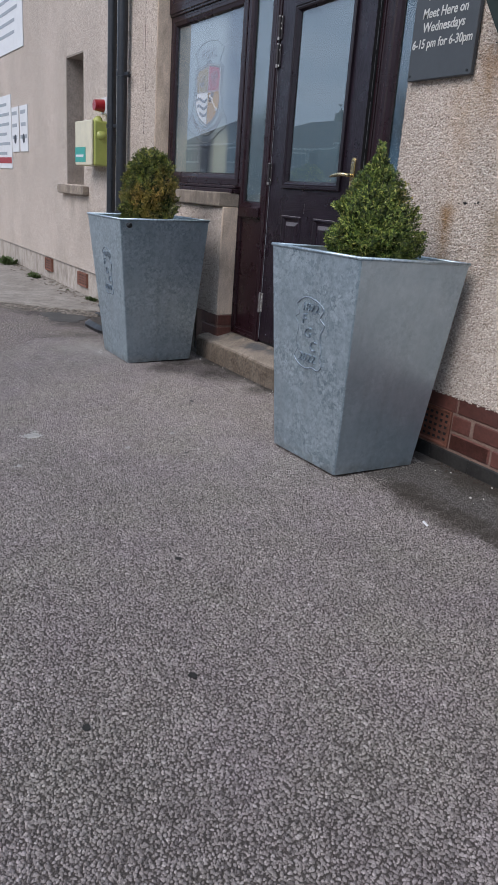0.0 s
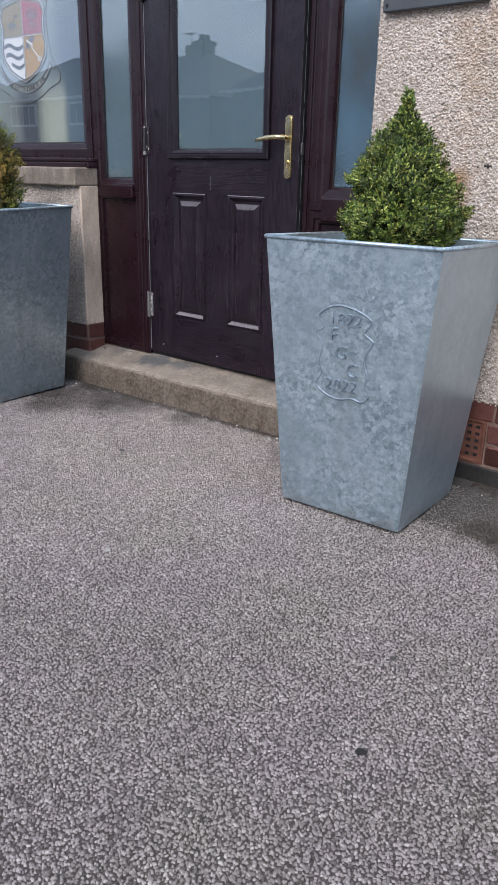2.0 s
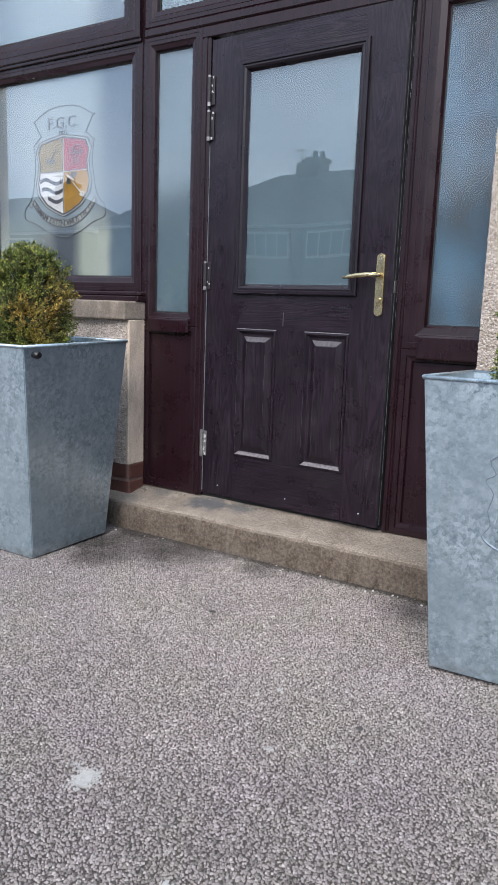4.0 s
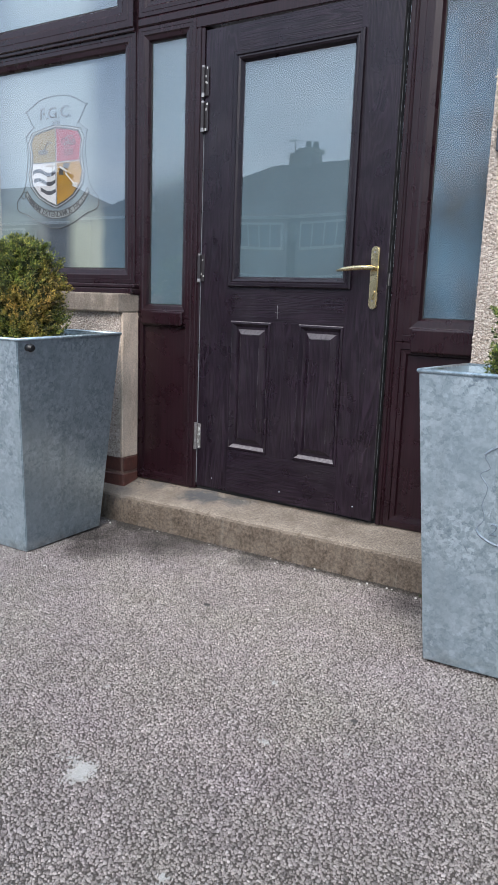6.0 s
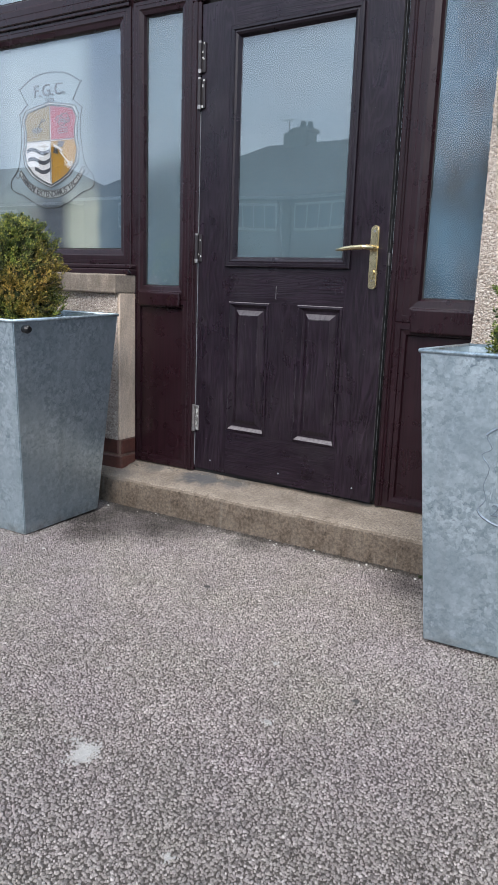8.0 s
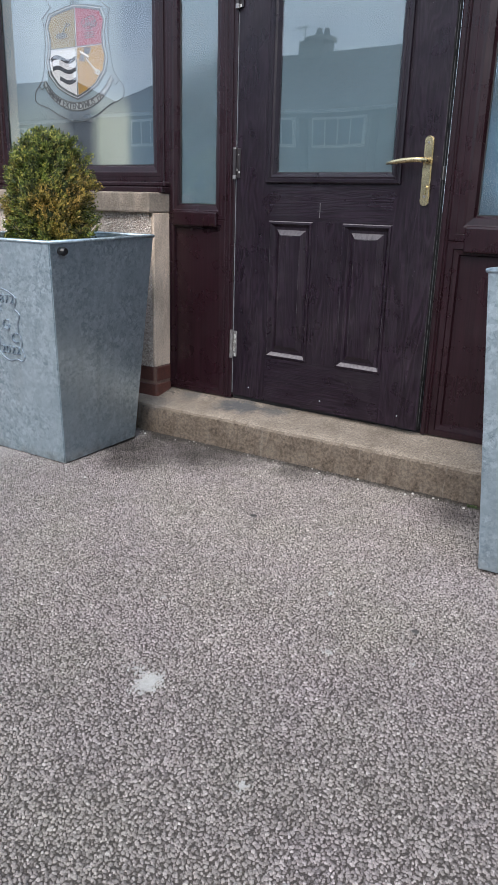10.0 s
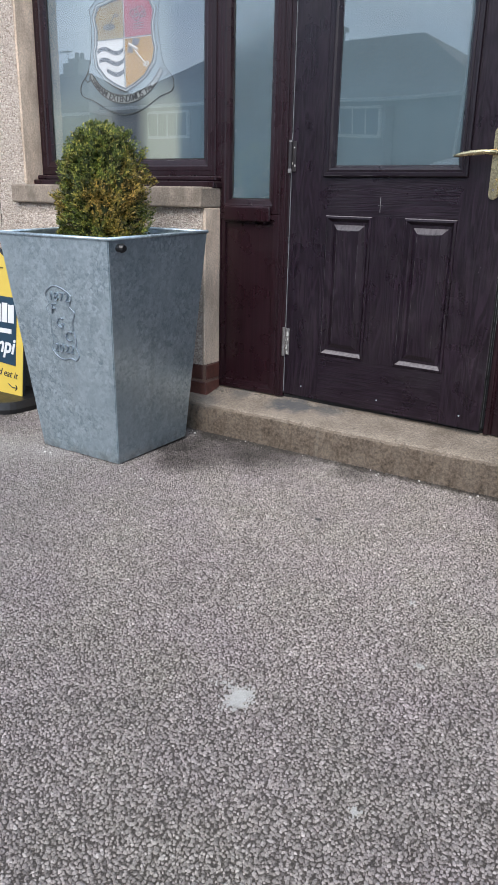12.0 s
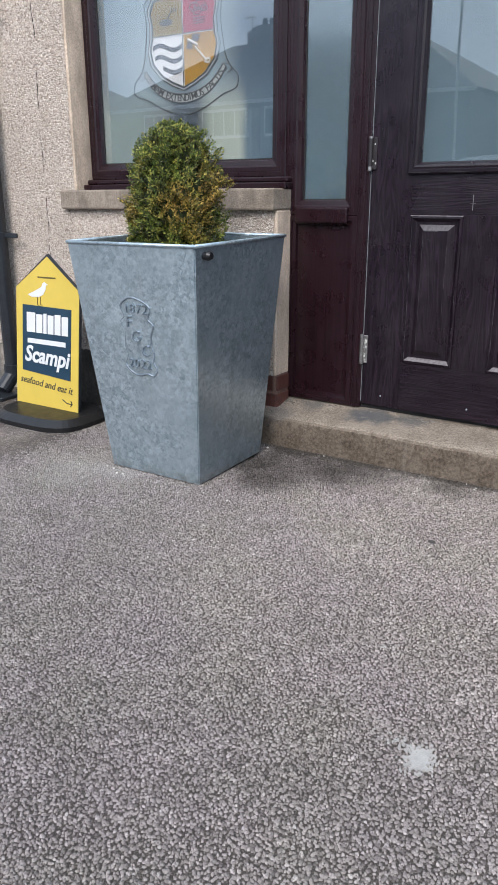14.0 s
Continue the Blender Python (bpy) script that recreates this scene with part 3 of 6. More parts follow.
LEAVES_B = m_leaves("box_leaves_green", ((0.0, (0.022, 0.044, 0.014)), (0.45, (0.1, 0.165, 0.034)), (0.8, (0.29, 0.37, 0.075)), (1.0, (0.56, 0.56, 0.15))),
                    ((0.0, (0.06, 0.1, 0.024)), (0.6, (0.2, 0.2, 0.045)), (1.0, (0.5, 0.27, 0.08))), ((1.47, -0.6, 1.12, 0.03), (1.7, -0.42, 1.1, 0.03)))
YELLOW = m_plain("yellow_board_print", (0.6, 0.44, 0.075), 0.45, 0, 0.05, 10)
NAVY = m_plain("navy_board_print", (0.009, 0.036, 0.066), 0.45)
INK = m_plain("dark_ink", (0.02, 0.025, 0.035), 0.5)
PAPER = m_plain("white_sign_sheet", (0.66, 0.67, 0.68), 0.4, 0, 0.06, 8)
GREYINK = m_plain("grey_print", (0.3, 0.33, 0.36), 0.5)
REDINK = m_plain("red_print", (0.32, 0.02, 0.025), 0.5)
TEAL = m_plain("teal_print", (0.03, 0.32, 0.27), 0.45)
LIME = m_plain("lime_cabinet_paint", (0.36, 0.39, 0.1), 0.4, 0, 0.12, 12)
CREAM = m_plain("cream_cabinet_plastic", (0.6, 0.56, 0.42), 0.4, 0, 0.1, 12)
ALARM = m_plain("red_lens_plastic", (0.3, 0.015, 0.02), 0.3)
GOLD = m_plain("gold_enamel", (0.2, 0.11, 0.002), 0.35, 0, 0.08, 30)
OCHRE = m_plain("ochre_enamel", (0.12, 0.088, 0.022), 0.35, 0, 0.08, 30)
CRIMSON = m_plain("crimson_enamel", (0.17, 0.018, 0.034), 0.35, 0, 0.08, 30)
ENAMEL = m_plain("white_enamel", (0.36, 0.38, 0.4), 0.35, 0, 0.05, 30)
ETCH = m_plain("etched_edge", (0.055, 0.066, 0.072), 0.3, 0, 0.1, 30)
RIBBON = m_plain("pale_etched_glass", (0.2, 0.225, 0.23), 0.5, 0, 0.1, 30)
DARKLINE = m_plain("engraved_line", (0.02, 0.024, 0.028), 0.4)
CAR_PAINT = m_plain("pale_car_paint", (0.55, 0.57, 0.6), 0.22, 0, 0.04, 3, 0.0)
WEED = m_plain("weed_leaf", (0.055, 0.085, 0.022), 0.6, 0, 0.3, 40)
ROOF = m_grainy("grey_slate_roof", (0.03, 0.032, 0.036), (0.075, 0.075, 0.08), 0.75, 3, 12, 0.2)
HOUSE_WALL = m_grainy("grey_house_render", (0.1, 0.1, 0.098), (0.17, 0.165, 0.155), 0.85, 1.2, 20, 0.1)
HILL = m_grainy("far_hillside", (0.03, 0.04, 0.032), (0.07, 0.08, 0.055), 0.95, 0.15, 1.0, 0.2)
GRIT = m_plain("white_grit", (0.58, 0.56, 0.52), 0.8, 0, 0.2, 40, 0.2)
CHALK = m_plain("pale_paint_splash", (0.37, 0.36, 0.342), 0.85, 0, 0.2, 40, 0.3)
TAR = m_plain("old_chewing_gum", (0.014, 0.013, 0.012), 0.8)

# ---- building tools ----


def box(bm, x0, x1, y0, y1, z0, z1, bevel=0.0, seg=1):
    made = bmesh.ops.create_cube(bm, size=1.0)["verts"]
    bmesh.ops.scale(bm, vec=(x1 - x0, y1 - y0, z1 - z0), verts=made)
    bmesh.ops.translate(bm, vec=((x0 + x1) / 2, (y0 + y1) / 2, (z0 + z1) / 2), verts=made)
    if bevel:
        edges = list({e for v in made for e in v.link_edges})
        bmesh.ops.bevel(bm, geom=edges, offset=bevel, segments=seg, affect="EDGES", profile=0.5)
    return bm


def boxed(*dims, bevel=0.0, seg=1):
    return box(bmesh.new(), *dims, bevel=bevel, seg=seg)


def rod(bm, a, b, r, n=12, r2=None, caps=True):
    """A round bar from a to b."""
    a, b = Vector(a), Vector(b)
    m = Matrix.Translation((a + b) / 2) @ (b - a).to_track_quat("Z", "Y").to_matrix().to_4x4()
    bmesh.ops.create_cone(bm, cap_ends=caps, segments=n, radius1=r, radius2=r if r2 is None else r2, depth=(b - a).length, matrix=m)
    return bm


def rings(bm, x0, x1, z0, z1, steps, cap=True):
    """Nested rectangles facing -y: steps of (inset, y), joined into a moulding."""
    loops = []
    for i, y in steps:
        loops.append([bm.verts.new(p) for p in ((x0 + i, y, z0 + i), (x1 - i, y, z0 + i), (x1 - i, y, z1 - i), (x0 + i, y, z1 - i))])
    for a, b in zip(loops, loops[1:]):
        for k in range(4):
            bm.faces.new((a[k], a[(k + 1) % 4], b[(k + 1) % 4], b[k]))
    if cap:
        bm.faces.new(loops[-1])
    return bm


def slab(bm, outline, y0, y1):
    """A flat shape in x and z, from y0 (front) to y1 (back)."""
    f = [bm.verts.new((x, y0, z)) for x, z in outline]
    b = [bm.verts.new((x, y1, z)) for x, z in outline]
    n = len(outline)
    bm.faces.new(f)
    bm.faces.new(b[::-1])
    for k in range(n):
        bm.faces.new((f[k], b[k], b[(k + 1) % n], f[(k + 1) % n]))
    return bm


def line(bm, pts, r, y, closed=False, n=6):
    """A raised thread through points in x and z, lying on the plane y."""
    pts = [Vector((x, y, z)) for x, z in pts]
    if closed:
        pts.append(pts[0])
    for a, b in zip(pts, pts[1:]):
        if (b - a).length > 1e-6:
            rod(bm, a, b, r, n)
    return bm


def relief(pts, radii, n=6):
    """A closed half-round bead through points in x and z, raised towards -y."""
    bm = bmesh.new()
    loops = []
    for k, (x, z) in enumerate(pts):
        d = Vector(pts[(k + 1) % len(pts)]) - Vector(pts[k - 1])
        side = Vector((d.y, -d.x)).normalized()
        loops.append([bm.verts.new((x + side.x * radii[k] * math.cos(a), -radii[k] * math.sin(a), z + side.y * radii[k] * math.cos(a))) for a in [math.pi * i / n for i in range(n + 1)]])
    for a, b in zip(loops, loops[1:] + loops[:1]):
        for i in range(n):
            bm.faces.new((a[i], a[i + 1], b[i + 1], b[i]))
    return bm


def sweep(bm, pts, radii, n=12):
    """A smooth tapering bar through points."""
    pts = [Vector(p) for p in pts]
    loops = []
    for k, p in enumerate(pts):
        d = (pts[min(k + 1, len(pts) - 1)] - pts[max(k - 1, 0)]).normalized()
        u = d.cross(Vector((0, 0, 1))).normalized()
        v = u.cross(d)
        loops.append([bm.verts.new(p + radii[k] * (math.cos(a) * u + math.sin(a) * v)) for a in [6.2832 * i / n for i in range(n)]])
    for a, b in zip(loops, loops[1:]):
        for i in range(n):
            bm.faces.new((a[i], a[(i + 1) % n], b[(i + 1) % n], b[i]))
    bm.faces.new(loops[0])
    bm.faces.new(loops[-1])
    return bm


BASE = {}


def thing(name, base=(0, 0, 0), label="", category="", group="", kind=""):
    ob = new(name)
    ob.empty_display_size = 0.1
    ob.location = base
    BASE[ob.name] = Vector(base)
    return tagged(ob, label, category, group, kind)


def to_mesh(name, bm, material, flat=True):
    bmesh.ops.recalc_face_normals(bm, faces=bm.faces)
    me = bpy.data.meshes.new(name)
    bm.to_mesh(me)
    bm.free()
    me.materials.append(material)
    if not flat:
        for p in me.polygons:
            p.use_smooth = True
    return me


def part(name, bm, material, parent, label="", smooth=False, kind=""):
    me = to_mesh(name, bm, material, not smooth) if isinstance(bm, bmesh.types.BMesh) else bm
    base = BASE[parent.name]
    if base.length:
        me.transform(Matrix.Translation(-base))
    ob = new(name, me)
    ob.parent = parent
    BASE[ob.name] = base
    return tagged(ob, label, kind=kind)


def solid(name, bm, material, label="", category="", kind="", smooth=False, group=""):
    ob = new(name, to_mesh(name, bm, material, not smooth))
    BASE[ob.name] = Vector((0, 0, 0))
    return tagged(ob, label, category, group, kind)


def words(body, size, material, deep=0.002, spread=1.0, shear=0.0, bold=0.0):
    """Lettering as a mesh, facing -y, its middle at the origin."""
    cu = bpy.data.curves.new("lettering", "FONT")
    cu.body, cu.size, cu.extrude, cu.align_x, cu.align_y = body, size, deep / 2, "CENTER", "CENTER"
    cu.space_character, cu.shear, cu.offset, cu.resolution_u = spread, shear, bold, 3
    ob = bpy.data.objects.new("lettering", cu)
    scene.collection.objects.link(ob)
    me = bpy.data.meshes.new_from_object(ob.evaluated_get(bpy.context.evaluated_depsgraph_get()))
    bpy.data.objects.remove(ob)
    me.transform(Matrix.Rotation(radians(90), 4, "X"))
    me.materials.clear()
    me.materials.append(material)
    return me


def write(name, body, size, material, parent, x, y, z, sx=1.0, turn=0.0, deep=0.002, shear=0.0, bold=0.0, label=""):
    me = words(body, size, material, deep, shear=shear, bold=bold)
    me.transform(Matrix.Translation((x, y, z)) @ Matrix.Rotation(radians(turn), 4, "Y") @ Matrix.Diagonal((sx, 1, 1, 1)))
    return part(name, me, material, parent, label)


def bars(name, x0, x1, y, z, rows, pitch, thick, material, parent, rnd, deep=0.002):
    """Writing too small to read: a plain bar for each line."""
    for k in range(rows):
        a = x0 + rnd.uniform(0, 0.12) * (x1 - x0)
        b = x1 - rnd.uniform(0, 0.3) * (x1 - x0)
        part(name, boxed(a, b, y - deep, y, z - k * pitch - thick, z - k * pitch), material, parent)


def stones(spots, radii, heights, across, up_, out, sides, seed, smooth=False):
    """A mesh of many small irregular stones: a ragged ring on the surface and a smaller tilted top."""
    rng = np.random.default_rng(seed)
    n = len(spots)
    a = 2 * np.pi * (np.arange(sides)[None, :] + rng.uniform(-0.32, 0.32, (n, sides))) / sides + rng.uniform(0, 6.283, (n, 1))
    r = radii[:, None] * rng.uniform(0.72, 1.22, (n, sides))
    lay_ = rng.uniform(0, np.pi, (n, 1))
    r = r * (1 + 0.2 * np.cos(2 * (a - lay_)))
    u, v = r * np.cos(a), r * np.sin(a)
    shrink = rng.uniform(0.5, 0.78, (n, 1))
    tilt = rng.normal(0, 0.22, (n, 2))
    tu, tv = u * shrink, v * shrink
    high = heights[:, None] * rng.uniform(0.85, 1.1, (n, sides)) + tilt[:, :1] * tu + tilt[:, 1:] * tv
    A, U, O = (np.array(k, float) for k in (across, up_, out))
    low = spots[:, None, :] + u[..., None] * A + v[..., None] * U - 0.001 * O
    top = spots[:, None, :] + tu[..., None] * A + tv[..., None] * U + high[..., None] * O
    co = np.concatenate([low, top], axis=1).reshape(-1, 3)
    k = np.arange(sides)
    one = [list(sides + k)] + [[i, (i + 1) % sides, sides + (i + 1) % sides, sides + i] for i in k]
    if np.dot(np.cross(A, U), O) < 0:
        one = [f[::-1] for f in one]
    flat_ = np.array([i for f in one for i in f])
    counts = np.array([len(f) for f in one])
    loops = (flat_[None, :] + (np.arange(n) * 2 * sides)[:, None]).ravel()
    starts = np.concatenate([[0], np.cumsum(np.tile(counts, n))[:-1]])
    me = bpy.data.meshes.new("stones")
    me.vertices.add(len(co))
    me.vertices.foreach_set("co", co.astype(np.float32).ravel())
    me.loops.add(len(loops))
    me.loops.foreach_set("vertex_index", loops.astype(np.int32))
    me.polygons.add(len(starts))
    me.polygons.foreach_set("loop_start", starts.astype(np.int32))
    me.polygons.foreach_set("use_smooth", np.full(len(starts), smooth))
    me.update(calc_edges=True)
    return me


def sown(x0, x1, y0, y1, gap, seed):
    """Jittered places over a rectangle, about one to each square of that gap."""
    rng = np.random.default_rng(seed)
    gx, gy = np.meshgrid(np.arange(x0, x1, gap), np.arange(y0, y1, gap))
    gx, gy = gx.ravel(), gy.ravel()
    return np.stack([gx + rng.uniform(-0.55, 0.55, gx.size) * gap, gy + rng.uniform(-0.55, 0.55, gx.size) * gap], axis=1), rng


WF = -0.12   # face of the rendered wall
WB = 0.18    # back of the wall

# ---- ground ----
gm = bmesh.new()
xs = [-600, -120, -30, -10, -6, -3, -1, 1, 3, 5, 8, 30, 120, 600]
ys = [-600, -120, -40, -12, -6, -4, -2.5, -1.5, -0.8, 0.3, 30, 400]
grid = [[gm.verts.new((x, y, 0)) for x in xs] for y in ys]
for r in range(len(ys) - 1):
    for c in range(len(xs) - 1):
        gm.faces.new((grid[r][c], grid[r][c + 1], grid[r + 1][c + 1], grid[r + 1][c]))
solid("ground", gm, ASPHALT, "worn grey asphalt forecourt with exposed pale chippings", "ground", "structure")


# chippings over the stretch that one walks past
spots, rng = sown(-1.3, 3.62, -2.4, -0.2, 0.0066, 40)
px, py = spots[:, 0], spots[:, 1]
keep = (py > -1.05 - 0.83 * (px + 1.24)) & (px < 3.6 - 0.83 * (py + 1.6)) & (px > -1.2 + rng.uniform(-0.1, 0.15, len(px)))
inner = np.minimum.reduce([px + 1.2, 0.83 * px + py + 2.08, 2.27 - px - 0.83 * py, py + 2.4, 3.6 - px])
keep &= rng.random(len(px)) < 0.25 + inner / 0.09   # they thin out towards the rim
bare = (py > -0.56) & (px > 1.75)   # few stand out of the tarry strip
keep &= ~bare | (rng.random(len(px)) < 0.4)
spots = np.concatenate([spots[keep], np.zeros((keep.sum(), 1))], axis=1)
radii = 0.003 + 0.0026 * rng.random(len(spots)) ** 2
chips = new("chippings", stones(spots, radii, 0.0014 + 0.0024 * rng.random(len(spots)), (1, 0, 0), (0, 1, 0), (0, 0, 1), 5, 41, True))
chips.data.materials.append(CHIPPINGS)
tagged(chips, "grey-brown stone chippings standing proud of the asphalt", "chippings", kind="stuff")


def blob(cx, cy, z, rx, ry, seed, n=26, rough=0.3, high=0.003):
    """A thin flat splash with a ragged outline."""
    rnd = random.Random(seed)
    bm = bmesh.new()
    top = []
    for k in range(n):
        a = 2 * math.pi * k / n
        s = 1 + rough * (noise.noise((math.cos(a) * 1.7 + seed, math.sin(a) * 1.7, seed * 0.7)) + rnd.uniform(-0.4, 0.4))
        top.append(bm.verts.new((cx + rx * s * math.cos(a), cy + ry * s * math.sin(a), z + high)))
    low = [bm.verts.new((v.co.x * 1.0 + (v.co.x - cx) * 0.05, v.co.y + (v.co.y - cy) * 0.05, z - 0.004)) for v in top]
    bm.faces.new(top)
    for k in range(n):
        bm.faces.new((top[k], low[k], low[(k + 1) % n], top[(k + 1) % n]))
    return bm


# smooth cement paving past the downpipe, its broken edge and a tarred patch
EDGE = [(-2.1, -0.14), (-2.28, -0.45), (-2.5, -0.7), (-2.78, -1.02), (-3.3, -1.7), (-4.6, -4.0)]


def along_edge(t):
    """A place on the paving's broken edge, t from 0 at the wall to 5."""
    k = min(4, int(t))
    (x0, y0), (x1, y1) = EDGE[k], EDGE[k + 1]
    x, y = x0 + (x1 - x0) * (t - k), y0 + (y1 - y0) * (t - k)
    return x + 0.06 * noise.noise((y * 4, 0.0, 4.0)) + 0.03 * noise.noise((y * 17, 0.0, 9.0)), y


apron, crumbs = bmesh.new(), bmesh.new()
steps = 90
lip_, back_, out_a, out_b = [], [], [], []
for k in range(steps + 1):
    x, y = along_edge(5 * k / steps)
    w_ = 0.3 + 0.1 * noise.noise((y * 3, 2.0, 1.0)) + 0.05 * noise.noise((y * 13, 5.0, 1.0))
    lip_.append(apron.verts.new((x, y, 0.014)))
    back_.append(apron.verts.new((-9.0, -0.06 - 4.0 * k / steps, 0.016)))
    out_a.append(crumbs.verts.new((x - 0.02, y, 0.004)))
    out_b.append(crumbs.verts.new((x + w_, y - 0.05, 0.0015)))
low = [apron.verts.new((v.co.x + 0.012, v.co.y, -0.01)) for v in lip_]
corner = apron.verts.new((-9.0, -0.06, 0.016))
wall_end = apron.verts.new((-2.1, -0.06, 0.014))
apron.faces.new((lip_[0], wall_end, corner, back_[0]))
for k in range(steps):
    apron.faces.new((lip_[k + 1], lip_[k], back_[k], back_[k + 1]))
    apron.faces.new((lip_[k], lip_[k + 1], low[k + 1], low[k]))
    crumbs.faces.new((out_a[k], out_a[k + 1], out_b[k + 1], out_b[k]))
solid("pavement", apron, PATCH, "smooth pale cement paving with a broken edge", "pavement", "structure")
solid("broken_paving", crumbs, CRUMB, "crumbled dark strip along the edge of the paving", "pavement", "structure")
solid("tar_patch", blob(-1.98, -0.66, 0.0, 0.24, 0.15, 12, 40, 0.25, 0.005), TAR_PATCH, "smooth dark tar patch in the asphalt", "stain")
cob = bmesh.new()
rnd = random.Random(17)
for k in range(760):
    if k < 520:
        x, y = along_edge(rnd.uniform(0.6, 4.4))
        x, y = x + rnd.uniform(-0.02, 0.3), y + rnd.gauss(0, 0.03)
        r = rnd.uniform(0.005, 0.02)
    else:
        x, y = rnd.uniform(-6.5, -2.2), -0.12 - abs(rnd.gauss(0, 0.09))
        r = rnd.uniform(0.006, 0.024)
    v = bmesh.ops.create_icosphere(cob, subdivisions=1, radius=r)["verts"]
    bmesh.ops.scale(cob, vec=(rnd.uniform(0.8, 1.4), rnd.uniform(0.7, 1.2), 0.5), verts=v)
    bmesh.ops.translate(cob, vec=(x, y, r * 0.15 + (0.012 if k >= 520 else 0.0)), verts=v)
solid("loose_rubble", cob, RUBBLE, "broken rubble along paving edge and wall foot", "rubble", "stuff")

# ---- wall ----
wall = thing("wall_front", (0, 0, 0), "cream pebbledash rendered wall above a brick plinth", "wall", kind="structure")
wm = bmesh.new()
TOP = 3.6
for x0, x1, z0, z1 in ((-9.0, -3.62, 0.252, TOP), (-3.62, -3.1, 0.252, 1.03), (-3.62, -3.1, 2.16, TOP), (-3.1, -1.95, 0.252, TOP), (-1.95, -1.48, 0.285, TOP),
                       (-1.48, -0.362, 0.285, 0.972), (-1.48, 1.26, 2.78, TOP), (1.36, 2.2, 0.305, TOP), (2.2, 3.7, 0.305, 0.93), (2.2, 3.7, 2.4, TOP), (3.7, 7.0, 0.305, TOP)):
    box(wm, x0, x1, WF, WB, z0, z1)
box(wm, 1.26, 1.36, WF, -0.035, 0.305, TOP)
part("pebbledash", wm, DASH, wall, "pebbledash render")
for k, (x0, x1, z0, z1) in enumerate(((1.264, 2.2, 0.303, 2.02), (2.2, 2.7, 0.303, 0.93), (-1.94, -1.484, 0.286, 2.3), (-1.48, -0.372, 0.29, 0.968))):
    spots, rng = sown(x0, x1, z0, z1, 0.0086, 60 + k)
    spots = np.stack([spots[:, 0], np.full(len(spots), WF), spots[:, 1]], axis=1)
    me = stones(spots, 0.0029 + 0.0034 * rng.random(len(spots)) ** 1.5, 0.0015 + 0.0042 * rng.random(len(spots)), (1, 0, 0), (0, 0, 1), (0, -1, 0), 5, 70 + k, True)
    me.materials.append(DASH_STONE)
    part("dash_stones", me, DASH_STONE, wall, "cream dash stones", kind="stuff")
lin = bmesh.new()
box(lin, -1.48, -1.465, WF + 0.002, 0.05, 1.06, 2.78)
part("jamb", lin, STONE, wall, "smooth sand-coloured window jamb")
lin = bmesh.new()
box(lin, -0.362, -0.346, WF - 0.003, 0.05, 0.285, 0.972, bevel=0.004)
part("jamb", lin, STONE, wall, "smooth sand-coloured jamb")
lin = bmesh.new()
box(lin, 2.2, 2.215, WF + 0.002, 0.06, 1.02, 2.4)
part("jamb", lin, STONE, wall, "smooth cream window jamb")
pl = bmesh.new()
box(pl, -9.0, -1.95, WF + 0.02, WB, -0.1, 0.25)
part("plinth", pl, PLINTH, wall, "painted cement plinth")
pl = bmesh.new()
box(pl, -1.95, -0.346, WF + 0.005, WB, -0.1, 0.283)
box(pl, 1.262, 7.0, WF + 0.005, WB, -0.1, 0.303)
box(pl, -1.95, -0.346, WF + 0.02, WB, 0.283, 0.287)
part("mortar", pl, MORTAR, wall, "brown-pink mortar bed")
foot = bmesh.new()
for k in range(26):
    x = 1.262 + k * 0.227
    box(foot, x, x + 0.2255, WF - 0.002, WF + 0.03, -0.06, 0.062, bevel=0.004)
part("footing", foot, BITUMEN, wall, "bitumen-blackened footing course")
pl = boxed(-1.948, -0.66, WF - 0.006, WF + 0.03, -0.06, 0.281, bevel=0.004)
part("plinth", pl, DARK_PLINTH, wall, "dark dirty cement plinth")
foot = boxed(-0.658, -0.43, WF - 0.002, WF + 0.03, -0.06, 0.05, bevel=0.004)
part("footing", foot, BITUMEN, wall, "bitumen-blackened footing course")
# sills
sl = boxed(-1.545, -0.345, WF - 0.035, 0.0, 0.972, 1.058, bevel=0.008, seg=2)
part("sill", sl, SILL, wall, "weathered concrete sill")
sl = boxed(-3.75, -2.95, WF - 0.06, 0.02, 0.94, 1.02, bevel=0.008, seg=2)
part("sill", sl, SILL, wall, "dark weathered stone sill")
ck = bmesh.new()
rnd = random.Random(5)
pts, cx = [], -1.70
for k in range(90):
    cx += rnd.uniform(-0.0045, 0.0045) + 0.0008 * (1 - k / 45)
    pts.append((cx, 0.62 + k * 0.027))
for k in range(0, 88):
    if noise.noise((0.0, 1.0, pts[k][1] * 7)) > -0.12:
        line(ck, pts[k:k + 2], 0.0012 + 0.0012 * rnd.random(), WF - 0.003, n=5)
part("crack", ck, DARK_PLINTH, wall, "thin broken crack in the render", kind="stuff")

